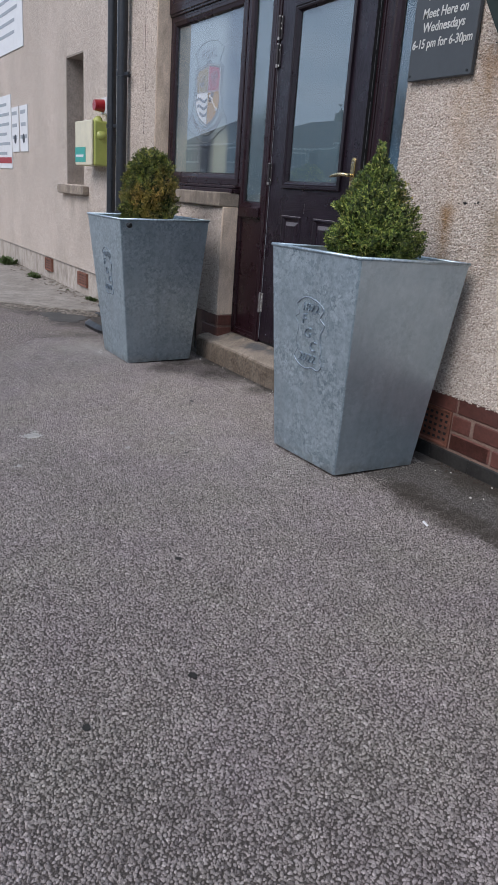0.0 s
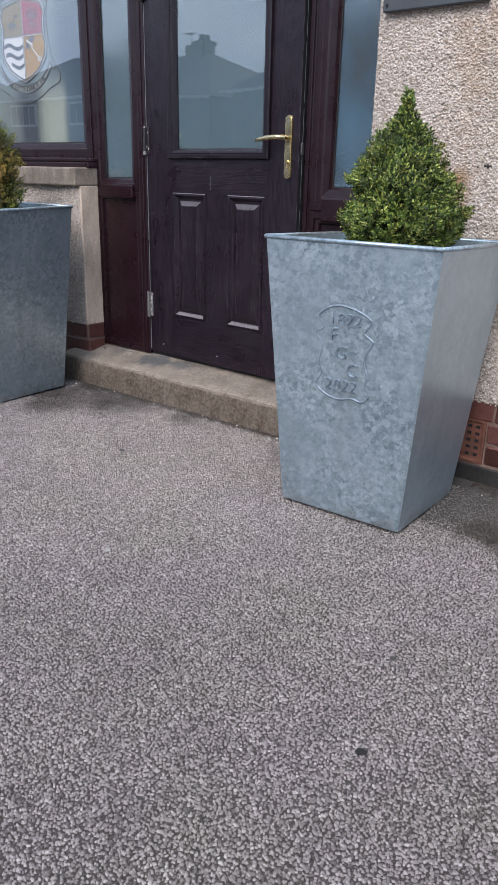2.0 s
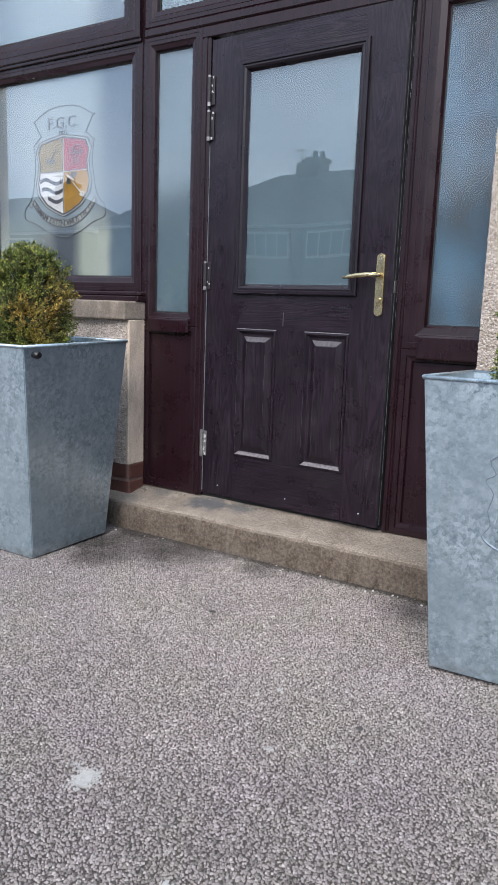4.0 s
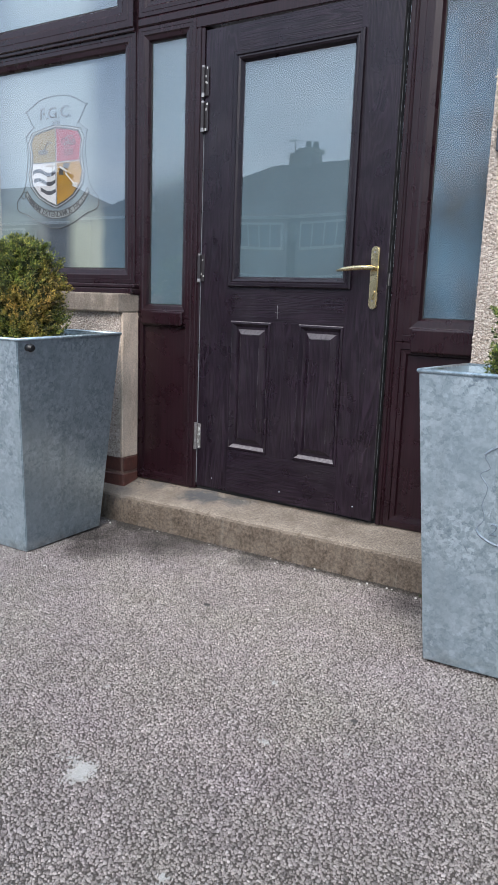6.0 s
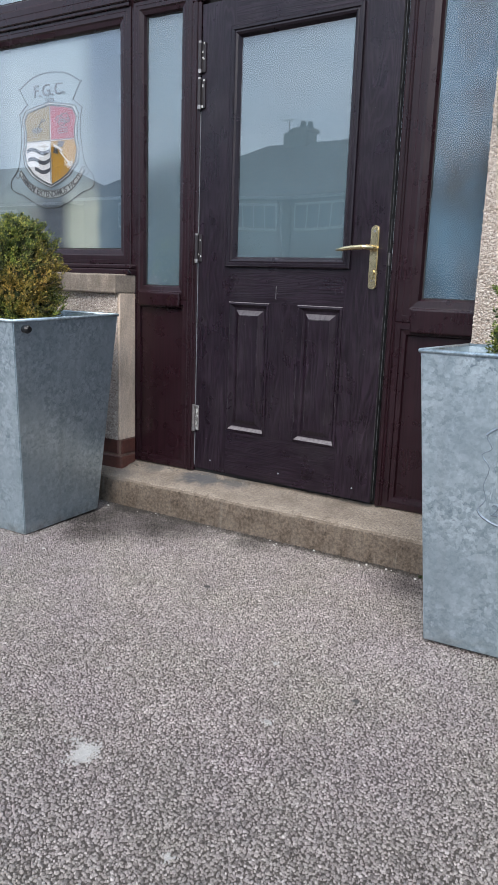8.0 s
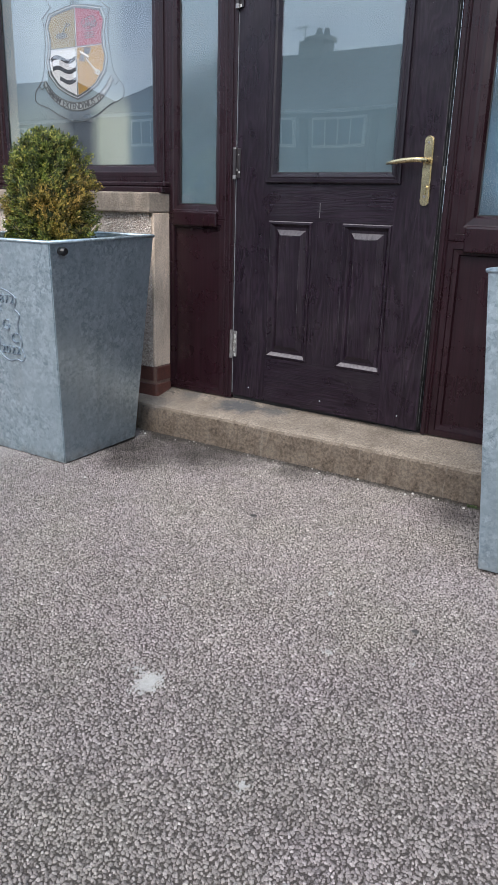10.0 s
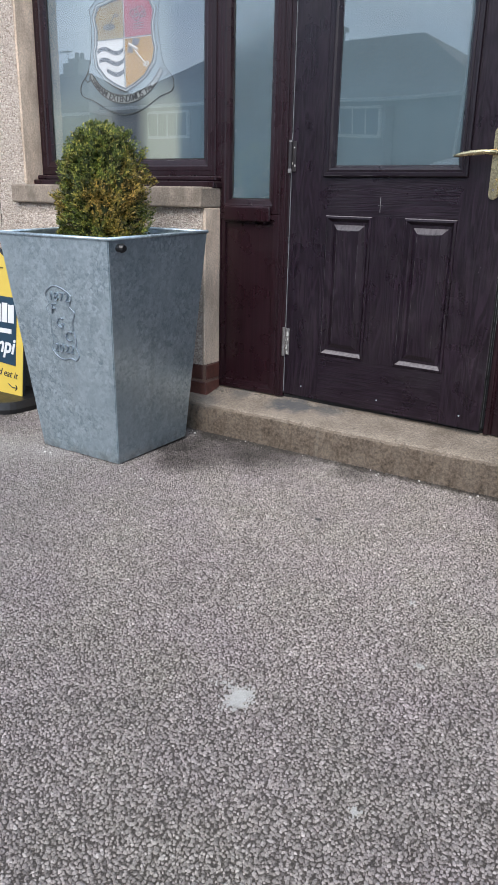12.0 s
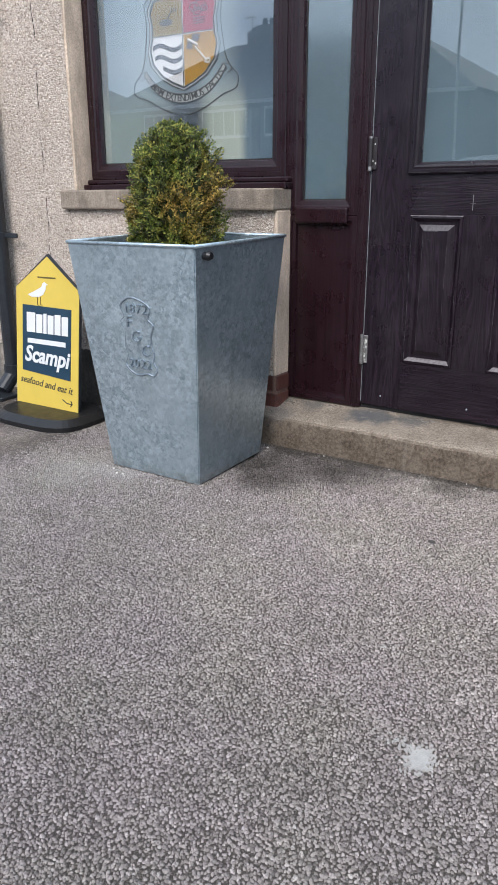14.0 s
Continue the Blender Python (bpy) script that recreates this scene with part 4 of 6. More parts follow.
# ---- concrete step ----
st = bmesh.new()
prof = [(-0.205, -0.06), (-0.206, 0.0), (-0.205, 0.03), (-0.205, 0.06), (-0.205, 0.085), (-0.205, 0.105), (-0.2035, 0.118), (-0.198, 0.127), (-0.188, 0.133), (-0.172, 0.137), (-0.15, 0.141), (-0.11, 0.148), (-0.06, 0.158), (0.02, 0.172), (0.06, 0.172), (0.06, -0.06)]
cuts = 210
rows_ = []
for k in range(cuts + 1):
    x = -0.47 + k * (1.9 / cuts)
    chip_ = 0.016 * max(0.0, noise.noise((x * 9, 3.0, 7.0)) - 0.22) + 0.02 * max(0.0, noise.noise((x * 31, 1.0, 2.0)) - 0.3)   # bites out of the nosing
    row_ = []
    for y, z in prof:
        edge_ = math.exp(-((y + 0.2) ** 2 + (z - 0.128) ** 2) / 0.0006)
        y_ = y + 0.006 * noise.noise((x * 4, z * 9, 1.0)) + 0.0016 * noise.noise((x * 40, z * 40, 5.0)) + chip_ * edge_
        z_ = z + 0.004 * noise.noise((x * 5, y * 7, 3.0)) + 0.0013 * noise.noise((x * 37, y * 37, 8.0)) - chip_ * edge_ * 0.8
        row_.append(st.verts.new((x, y_, z_)))
    rows_.append(row_)
for a, b in zip(rows_, rows_[1:]):
    for k in range(len(prof) - 1):
        st.faces.new((a[k], a[k + 1], b[k + 1], b[k]))
st.faces.new(rows_[0])
st.faces.new(rows_[-1][::-1])
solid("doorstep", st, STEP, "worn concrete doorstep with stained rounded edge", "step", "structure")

rng = np.random.default_rng(77)   # crumbled mortar and flaked paint where frames and door meet the step
cx_ = np.concatenate([rng.normal(-0.31, 0.03, 60), rng.uniform(-0.36, -0.06, 40), rng.uniform(0.06, 0.36, 130)])
cy_ = np.concatenate([rng.normal(-0.05, 0.014, 60), -0.022 - np.abs(rng.normal(0, 0.008, 40)), -0.012 - np.abs(rng.normal(0, 0.014, 130))])
spots = np.stack([cx_, cy_, 0.133 + 0.1875 * (cy_ + 0.188) + 0.0015], axis=1)
me = stones(spots, 0.0014 + 0.006 * rng.random(len(spots)) ** 3, 0.001 + 0.002 * rng.random(len(spots)), (1, 0, 0), (0, 1, 0), (0, 0, 1), 5, 78)
me.materials.append(RUBBLE)
tagged(new("crumbled_mortar", me), "pale crumbs of mortar and paint on the doorstep", "debris", kind="stuff")

# ---- entrance screen: frames, side lights, top lights ----
FY = -0.014  # front of the frames


def glazed(parent, x0, x1, z0, z1, inset, film, y=FY, name="window_frame", deep=0.03, glass=None):
    """A frame with stepped beads round a pane; inset from the frame's edge to the glass."""
    i = inset
    part(name, rings(bmesh.new(), x0, x1, z0, z1, [(0, 0.06), (0, y + 0.004), (0.004, y), (i * 0.28, y), (i * 0.3, y + 0.0012), (i * 0.32, y), (i * 0.55, y), (i * 0.64, y + 0.005),
                                                  (i * 0.9, y + 0.009), (i, y + 0.022), (i, y + deep)], cap=False), FRAME, parent)
    gasket = rings(bmesh.new(), x0 + i - 0.001, x1 - i + 0.001, z0 + i - 0.001, z1 - i + 0.001, [(0, y + 0.0215), (0.004, y + 0.0215), (0.004, y + deep)], cap=False)
    part("gasket", gasket, RUBBER, parent)
    pane = part("pane", boxed(x0 + i, x1 - i, y + deep - 0.005, y + deep - 0.001, z0 + i, z1 - i), glass or GLASS, parent, "clear glass pane")
    pane.visible_shadow = False
    part("privacy_film", boxed(x0 + i - 0.01, x1 - i + 0.01, y + deep + 0.004, y + deep + 0.008, z0 + i - 0.01, z1 - i + 0.01), film, parent, "frosted privacy film")
    return pane


def panelled(parent, x0, x1, z0, z1, inset):
    part("panel", rings(bmesh.new(), x0, x1, z0, z1, [(0, 0.06), (0, FY + 0.004), (0.004, FY), (inset * 0.5, FY), (inset * 0.55, FY + 0.006), (inset * 0.9, FY + 0.009), (inset, FY + 0.02),
                                                     (inset + 0.006, FY + 0.02)]), FRAME, parent, "rosewood plastic infill panel")


win = thing("window_1", (-0.9, 0, 1.06), "frosted window in a dark rosewood plastic frame", "window", kind="structure")
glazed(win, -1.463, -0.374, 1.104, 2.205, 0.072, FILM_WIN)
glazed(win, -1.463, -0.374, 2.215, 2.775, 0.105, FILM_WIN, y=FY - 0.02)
part("transom", boxed(-1.463, -0.374, FY - 0.012, 0.05, 2.2, 2.22, bevel=0.003), FRAME, win)
wsill = bmesh.new()
box(wsill, -1.463, -0.338, -0.075, 0.05, 1.055, 1.082, bevel=0.004)
box(wsill, -1.458, -0.342, -0.055, 0.05, 1.082, 1.104, bevel=0.006)
part("window_sill", wsill, FRAME, win, "rosewood plastic sill")

scr = thing("door_frame", (0.45, 0, 0.172), "dark rosewood plastic door screen with frosted side lights", "door frame", kind="structure")
glazed(scr, -0.36, -0.042, 0.952, 2.212, 0.062, FILM, glass=GLASS_SATIN)
panelled(scr, -0.36, -0.042, 0.172, 0.952, 0.04)
part("rail", boxed(-0.32, -0.082, FY - 0.012, FY + 0.004, 0.922, 0.984, bevel=0.0075, seg=3), FRAME, scr)
part("coupling_strip", boxed(-0.374, -0.36, FY + 0.008, 0.05, 0.17, 2.78), FRAME, scr)
glazed(scr, 0.936, 1.352, 0.91, 2.212, 0.092, FILM_DARK, name="window_frame", glass=GLASS_PLAIN)
panelled(scr, 0.936, 1.352, 0.172, 0.91, 0.05)
part("rail", boxed(1.0, 1.35, FY - 0.016, FY + 0.004, 0.872, 0.966, bevel=0.0095, seg=4), FRAME, scr)
jm = bmesh.new()
box(jm, -0.042, 0.004, FY, 0.06, 0.172, 2.165, bevel=0.004)
box(jm, -0.03, -0.012, FY - 0.006, FY + 0.004, 0.172, 2.165, bevel=0.003)
part("door_post", jm, FRAME, scr)
jm = bmesh.new()
box(jm, 0.905, 0.936, FY, 0.06, 0.172, 2.165, bevel=0.004)
box(jm, 0.909, 0.928, FY - 0.008, FY + 0.004, 0.172, 2.165, bevel=0.003)
part("door_post", jm, FRAME, scr)
hd = bmesh.new()
box(hd, -0.042, 0.936, FY, 0.06, 2.165, 2.212, bevel=0.004)
box(hd, -0.36, 1.352, FY - 0.004, 0.06, 2.212, 2.25, bevel=0.006)
part("head_rail", hd, FRAME, scr)
glazed(scr, -0.36, 1.352, 2.25, 2.775, 0.07, FILM)
# black strip put in for the shadow between door and step
part("threshold", boxed(-0.01, 0.9, 0.006, 0.06, 0.166, 0.186, bevel=0.002), RUBBER, scr, "dark strip for the shadow under the door")

# ---- entrance door ----
door = thing("door_1", (0.445, 0, 0.19), "slightly open black-brown woodgrain door with glazed upper half", "door", kind="structure")
DY = -0.006
for x0, x1, z0, z1 in ((0.008, 0.176, 0.19, 2.152), (0.716, 0.882, 0.19, 2.152), (0.380, 0.512, 0.388, 0.957)):
    part("stile", boxed(x0, x1, DY, 0.04, z0, z1), LEAF_DOOR, door, "upright grain door stile")
for x0, x1, z0, z1 in ((0.176, 0.716, 0.19, 0.388), (0.176, 0.716, 0.957, 1.105), (0.176, 0.716, 2.043, 2.152)):
    part("rail", boxed(x0, x1, DY, 0.04, z0, z1), LEAF_RAIL, door, "level grain door rail")
for x0, x1 in ((0.176, 0.380), (0.512, 0.716)):
    part("raised_panel", rings(bmesh.new(), x0, x1, 0.388, 0.957, [(0, DY), (0.003, DY - 0.005), (0.010, DY - 0.006), (0.021, DY + 0.007), (0.024, DY + 0.009), (0.034, DY + 0.009), (0.055, DY - 0.003), (0.06, DY - 0.003)]),
         LEAF_DOOR, door)
bead = rings(bmesh.new(), 0.157, 0.737, 1.102, 2.046, [(0, DY), (0.001, DY - 0.012), (0.006, DY - 0.016), (0.016, DY - 0.016), (0.02, DY - 0.011), (0.026, DY - 0.012), (0.034, DY - 0.008), (0.044, DY + 0.008), (0.044, DY + 0.02)], cap=False)
part("glazing_bead", bead, LEAF_BEAD, door)
bow = bmesh.new()   # a sealed unit drawn in a little at its middle
sides_ = []
for y in (DY + 0.008, DY + 0.0115):
    sides_.append([[bow.verts.new((0.447 + 0.247 * u / 8, y + 0.0006 * (1 - (u / 8) ** 2) * (1 - (v / 8) ** 2), 1.574 + 0.429 * v / 8)) for u in range(-8, 9)] for v in range(-8, 9)])
for grid_ in sides_:
    for v in range(16):
        for u in range(16):
            bow.faces.new((grid_[v][u], grid_[v][u + 1], grid_[v + 1][u + 1], grid_[v + 1][u]))
fr, bk = sides_
for k in range(16):
    for a_, b_ in (((0, k), (0, k + 1)), ((16, k), (16, k + 1)), ((k, 0), (k + 1, 0)), ((k, 16), (k + 1, 16))):
        bow.faces.new((fr[a_[0]][a_[1]], fr[b_[0]][b_[1]], bk[b_[0]][b_[1]], bk[a_[0]][a_[1]]))
pane = part("pane", bow, GLASS, door, "clear glass pane", smooth=True)
for p in pane.data.polygons:
    p.use_smooth = abs(p.normal.y) > 0.5
for e in pane.data.edges:
    vs = [pane.data.vertices[k].co for k in e.vertices]
    if all(abs(abs(v.x + BASE[door.name].x - 0.447) - 0.247) < 1e-4 for v in vs) or all(abs(abs(v.z + BASE[door.name].z - 1.574) - 0.429) < 1e-4 for v in vs):
        e.use_edge_sharp = True
pane.visible_shadow = False
part("privacy_film", boxed(0.19, 0.704, DY + 0.018, DY + 0.022, 1.135, 2.013), FILM, door, "frosted privacy film")


def wear(x, z0, z1, y, thick, share, seed, level=False):
    """A moulded edge of the door rubbed pale in broken lengths."""
    rnd_ = random.Random(seed)
    bm = bmesh.new()
    z = z0
    while z < z1:
        L = rnd_.uniform(0.01, 0.06)
        if rnd_.random() < share:
            w_ = thick * rnd_.uniform(0.4, 1.0)
            dims = (z, min(z + L, z1), y - 0.0006, y + 0.0004, x - w_, x + w_) if level else (x - w_, x + w_, y - 0.0006, y + 0.0004, z, min(z + L, z1))
            box(bm, *dims)
        z += L + rnd_.uniform(0.0, 0.006)
    part("edge_wear", bm, SCUFF, door, "pale rubbed edge")


for k, x in enumerate((0.176, 0.512)):
    wear(x + 0.055, 0.455, 0.89, DY - 0.003, 0.0008, 0.55, 80 + k)
    wear(x + 0.149, 0.455, 0.89, DY - 0.003, 0.0007, 0.35, 84 + k)
    wear(x + 0.010, 0.40, 0.945, DY - 0.006, 0.0007, 0.35, 88 + k)
    wear(x + 0.194, 0.40, 0.945, DY - 0.006, 0.0007, 0.3, 90 + k)
    wear(0.900, x + 0.06, x + 0.144, DY - 0.003, 0.0016, 0.8, 94 + k, True)
    wear(0.398, x + 0.012, x + 0.192, DY - 0.006, 0.0009, 0.7, 96 + k, True)
wear(0.8815, 0.2, 2.1, DY - 0.0003, 0.0009, 0.6, 98)
wear(1.108, 0.165, 0.73, DY - 0.016, 0.0009, 0.4, 99, True)
part("edge_seal", boxed(0.0048, 0.0068, DY - 0.002, 0.03, 0.2, 1.74), SEAL, door, "pale grey edge seal")
part("weather_seal", boxed(0.882, 0.8832, DY + 0.003, 0.036, 0.192, 2.15), RUBBER, door, "black closing edge")
strip_, z = bmesh.new(), 0.2
rnd = random.Random(54)
while z < 2.14:   # worn metal strip let into the closing edge
    L = rnd.uniform(0.03, 0.2)
    box(strip_, 0.8832, 0.8838, DY + 0.0175, DY + 0.0175 + rnd.uniform(0.0015, 0.003), z, min(2.14, z + L))
    z += L + rnd.choice((0.001, 0.004, 0.02))
part("edge_strip", strip_, SEAL, door, "worn pale strip along the closing edge")
part("latch", boxed(0.8832, 0.887, DY + 0.008, DY + 0.024, 1.12, 1.165, bevel=0.0006), STEEL, door, "bright steel latch")
for z0, z1, lit in ((1.892, 2.008, 0), (1.752, 1.868, 0), (1.122, 1.238, 0), (0.366, 0.482, 1)):
    hg = part("hinge", boxed(-0.02, 0.028, DY - 0.007, DY, z0, z1, bevel=0.002), HINGE_DARK if not lit else STEEL, door, "worn bright steel hinge" if lit else "dark flag hinge")
    kn = bmesh.new()
    rod(kn, (0.005, DY - 0.012, z0 + 0.004), (0.005, DY - 0.012, z1 - 0.004), 0.008, 12)
    part("knuckle", kn, STEEL if lit else HINGE_DARK, hg)
    cp = bmesh.new()
    rod(cp, (0.005, DY - 0.012, z1 - 0.004), (0.005, DY - 0.012, z1 + 0.004), 0.0075, 12)
    rod(cp, (0.005, DY - 0.012, z0 - 0.004), (0.005, DY - 0.012, z0 + 0.012), 0.0085, 12)
    part("pin_cap", cp, STEEL, hg)
    rnd_ = random.Random(int(z0 * 1000))
    fl = bmesh.new()
    for q in range(26 if lit else 9):   # paint flaked off to bright metal
        zc, xc = rnd_.uniform(z0 + 0.004, z1 - 0.004), 0.005 + rnd_.choice((-1, 1)) * rnd_.uniform(0.006, 0.02)
        box(fl, xc - rnd_.uniform(0.001, 0.005), xc + rnd_.uniform(0.001, 0.005), DY - 0.0082, DY - 0.0068, zc - rnd_.uniform(0.001, 0.006), zc + rnd_.uniform(0.001, 0.006))
    part("bare_metal", fl, LETTER, hg, "bright flaked patches")
plate = bmesh.new()
out = []
for k in range(9):
    a = math.pi * k / 8
    out.append((0.831 + 0.0165 * math.cos(a), 1.249 + 0.0165 * math.sin(a)))
for k in range(9):
    a = math.pi + math.pi * k / 8
    out.append((0.831 + 0.0165 * math.cos(a), 1.046 + 0.0165 * math.sin(a)))
slab(plate, out, DY - 0.009, DY)
bmesh.ops.bevel(plate, geom=[e for e in plate.edges if all(v.co.y < DY - 0.008 for v in e.verts)], offset=0.003, segments=2, affect="EDGES")
hp = part("handle_plate", plate, BRASS, door, "worn brass backplate")
lv = bmesh.new()
rod(lv, (0.833, DY - 0.008, 1.182), (0.833, DY - 0.05, 1.182), 0.0085, 14)
pts3 = [(0.838, DY - 0.05, 1.183), (0.80, DY - 0.054, 1.184), (0.76, DY - 0.053, 1.181), (0.72, DY - 0.05, 1.176), (0.694, DY - 0.046, 1.172)]
sweep(lv, pts3, (0.0085, 0.0095, 0.0095, 0.008, 0.0045), 14)
part("lever", lv, BRASS, hp, "curved brass lever", smooth=True)
cy = bmesh.new()
rod(cy, (0.831, DY - 0.008, 1.092), (0.831, DY - 0.015, 1.092), 0.0085, 16)
box(cy, 0.8265, 0.8355, DY - 0.0145, DY - 0.008, 1.066, 1.09, bevel=0.003)
part("key_cylinder", cy, BRASS, hp)
for z in (1.062, 1.243):
    sc = bmesh.new()
    rod(sc, (0.831, DY - 0.008, z), (0.831, DY - 0.0105, z), 0.004, 10)
    part("screw", sc, STEEL, hp)
for x in (0.095, 0.455, 0.80):
    sc = bmesh.new()
    rod(sc, (x, DY - 0.003, 0.235), (x, DY, 0.235), 0.003, 10)
    part("screw", sc, GREYINK, door, "pale screw cap")
sm = boxed(0.4075, 0.4095, DY - 0.0012, DY, 0.975, 1.03)
part("scratch", sm, STEEL, door, "pale scratch in the paint")
sm = boxed(0.398, 0.418, DY - 0.0012, DY, 1.0, 1.0012)
part("scratch", sm, STEEL, door, "pale scratch in the paint")
# the leaf stands a finger's width ajar on its hinges
PIVOT = Vector((0.005, DY - 0.012, 0))
door.matrix_world = Matrix.Translation(PIVOT) @ Matrix.Rotation(radians(-2.6), 4, "Z") @ Matrix.Diagonal((1.02, 1, 1, 1)) @ Matrix.Translation(Vector((0.445, 0, 0.19)) - PIVOT)

# ---- crest on the window ----
crest = thing("window_crest", (-0.905, 0, 1.72), "etched club shield with four coloured quarters on glass", "emblem")
CY = FY + 0.0336
CX, CZ = -0.908, 1.681


def at(x, z):
    return CX + x * 1.29, CZ + z * 0.85


def rim(x, z):
    return CX + x * 1.07, CZ + 0.006 + z * 0.877


shield = [(-0.118, 0.17), (-0.06, 0.187), (0, 0.2), (0.06, 0.187), (0.118, 0.17), (0.136, 0.12), (0.126, 0.06), (0.128, 0.0), (0.138, -0.05), (0.128, -0.115), (0.09, -0.175), (0.045, -0.21), (0, -0.235)]
shield = shield + [(-x, z) for x, z in shield[::-1] if x > 0.001 and z < 0.16]


def smooth_line(pts):
    """A closed outline rounded through its points."""
    out_ = []
    for k in range(len(pts)):
        p0, p1, p2, p3_ = (Vector(pts[(k + d) % len(pts)]) for d in (-1, 0, 1, 2))
        for s in (0, 0.25, 0.5, 0.75):
            q = 0.5 * ((2 * p1) + (p2 - p0) * s + (2 * p0 - 5 * p1 + 4 * p2 - p3_) * s * s + (3 * p1 - p0 - 3 * p2 + p3_) * s ** 3)
            out_.append((q.x, q.y))
    return out_


def clip_quarter(sx, sz):
    """The shield's outline within one quarter, its divide at z = 0.01."""
    q = []
    for x, z in shield:
        if x * sx >= 0 and (z - 0.01) * sz >= 0:
            q.append((x, z))
    edge = 0.128 * sx
    if sz > 0:
        q = sorted(q, key=lambda p: math.atan2(p[1] - 0.01, p[0] * sx + 1e-6))
        q = [(0, 0.01), (edge, 0.01)] + [p for p in q if p[1] > 0.03]
    else:
        q = sorted([p for p in q if p[1] < -0.02], key=lambda p: -math.atan2(p[1] - 0.01, p[0] * sx + 1e-6))
        q = [(0, 0.01), (edge, 0.01)] + q
    return [at(x, z) for x, z in q]


for sx, sz, mat_, lab in ((-1, 1, OCHRE, "ochre quarter"), (1, 1, CRIMSON, "crimson quarter"), (-1, -1, ENAMEL, "white quarter"), (1, -1, GOLD, "gold quarter")):
    part("quarter", slab(bmesh.new(), clip_quarter(sx, sz), CY - 0.0015, CY), mat_, crest, lab)
for k in range(3):
    z0 = -0.045 - k * 0.052
    half = [0.128, 0.12, 0.085][k]
    up, dn = [], []
    for i in range(13):
        x = -half + i * (half - 0.004) / 12
        w = 0.014 * math.sin((x + 0.13) * 50)
        up.append(at(x, z0 + w + 0.011))
        dn.append(at(x, z0 + w - 0.011))
    wv = bmesh.new()
    slab(wv, up + dn[::-1], CY - 0.0027, CY - 0.0012)
    part("wave", wv, INK, crest, "black wavy band")
ln = line(bmesh.new(), [at(x, z) for x, z in shield], 0.004, CY - 0.001, True)
line(ln, [at(0, 0.2), at(0, -0.235)], 0.003, CY - 0.001)
line(ln, [at(-0.128, 0.01), at(0.128, 0.01)], 0.003, CY - 0.001)
line(ln, [at(x * 1.1, z * 1.075 + 0.001) for x, z in shield], 0.0022, CY - 0.001, True)
part("shield_outline", ln, ETCH, crest, "etched shield outline")
# scroll, charges and outer edge
sc = bmesh.new()
up, dn = [], []
for i in range(21):
    a = radians(205 + i * 6.5)
    up.append(rim(0.0 + 0.215 * math.cos(a), -0.05 + 0.205 * math.sin(a) - 0.01))
    dn.append(rim(0.0 + 0.228 * math.cos(a), -0.05 + 0.245 * math.sin(a) - 0.01))
line(sc, up, 0.0026, CY - 0.001)
line(sc, dn, 0.0026, CY - 0.001)
line(sc, [up[0], dn[0]], 0.0024, CY - 0.001)
line(sc, [up[-1], dn[-1]], 0.0024, CY - 0.001)
part("scroll", sc, ETCH, crest, "etched ribbon scroll")
for sg in (-1, 1):   # curled ribbon ends
    line(sc2 := bmesh.new(), [rim(sg * x, z) for x, z in ((0.2, -0.15), (0.225, -0.15), (0.236, -0.175), (0.222, -0.19), (0.205, -0.18), (0.212, -0.168))], 0.0022, CY - 0.001)
    part("ribbon_end", sc2, ETCH, crest, "etched curled ribbon end")
part("ribbon", slab(bmesh.new(), up + dn[::-1], CY - 0.0006, CY + 0.0006), RIBBON, crest, "pale etched ribbon")
mb = bmesh.new()
motto = "FAMAM EXTENDIMUS FACTIS"
widths = [{"M": 1.35, "I": 0.55, " ": 0.6, "S": 0.85, "E": 0.9, "F": 0.85}.get(c, 1.0) for c in motto]
for i, letter in enumerate(motto):
    if letter == " ":
        continue
    a = radians(211 + 118 * (sum(widths[:i]) + widths[i] / 2) / sum(widths))
    cx_, cz_ = rim(0.2215 * math.cos(a), -0.06 + 0.225 * math.sin(a))
    me = words(letter, 0.039, DARKLINE, 0.0016, bold=0.0006)
    me.transform(Matrix.Translation((cx_, CY - 0.001, cz_)) @ Matrix.Rotation(-(a + math.pi / 2), 4, "Y"))
    mb.from_mesh(me)
part("motto", mb, DARKLINE, crest, "dark motto lettering on a ribbon")
corner_ = [(0.145, 0.202), (0.145, 0.202), (0.191, 0.287), (0.191, 0.287)]
edge = [(-x, z) for x, z in corner_] + [(-0.1, 0.34), (0, 0.354), (0.1, 0.34)] + corner_[::-1]
edge += [(0.196, 0.155), (0.196, 0.155), (0.188, 0.1), (0.186, 0.03), (0.196, -0.05), (0.205, -0.105), (0.225, -0.155), (0.262, -0.2), (0.258, -0.255), (0.19, -0.283), (0.1, -0.335), (0, -0.36)]
edge = edge + [(-x, z) for x, z in edge[::-1] if x > 0.001 and z < 0.17]
part("outer_edge", line(bmesh.new(), [rim(x, z) for x, z in smooth_line(edge)], 0.0025, CY - 0.001, True), ETCH, crest, "etched outer edge")
write("initials", "F.G.C.", 0.078, DARKLINE, crest, CX, CY - 0.001, CZ + 0.236, 1.1, bold=0.001)
write("year", "1872", 0.032, DARKLINE, crest, CX, CY - 0.001, CZ + 0.188)
ch = bmesh.new()
el = [at(-0.068 + 0.028 * math.cos(a * math.pi / 8), 0.07 + 0.016 * math.sin(a * math.pi / 8)) for a in range(16)]
slab(ch, el, CY - 0.003, CY - 0.0014)
line(ch, [at(-0.068, 0.07), at(-0.04, 0.13), at(-0.022, 0.118), at(-0.047, 0.112)], 0.0022, CY - 0.002)
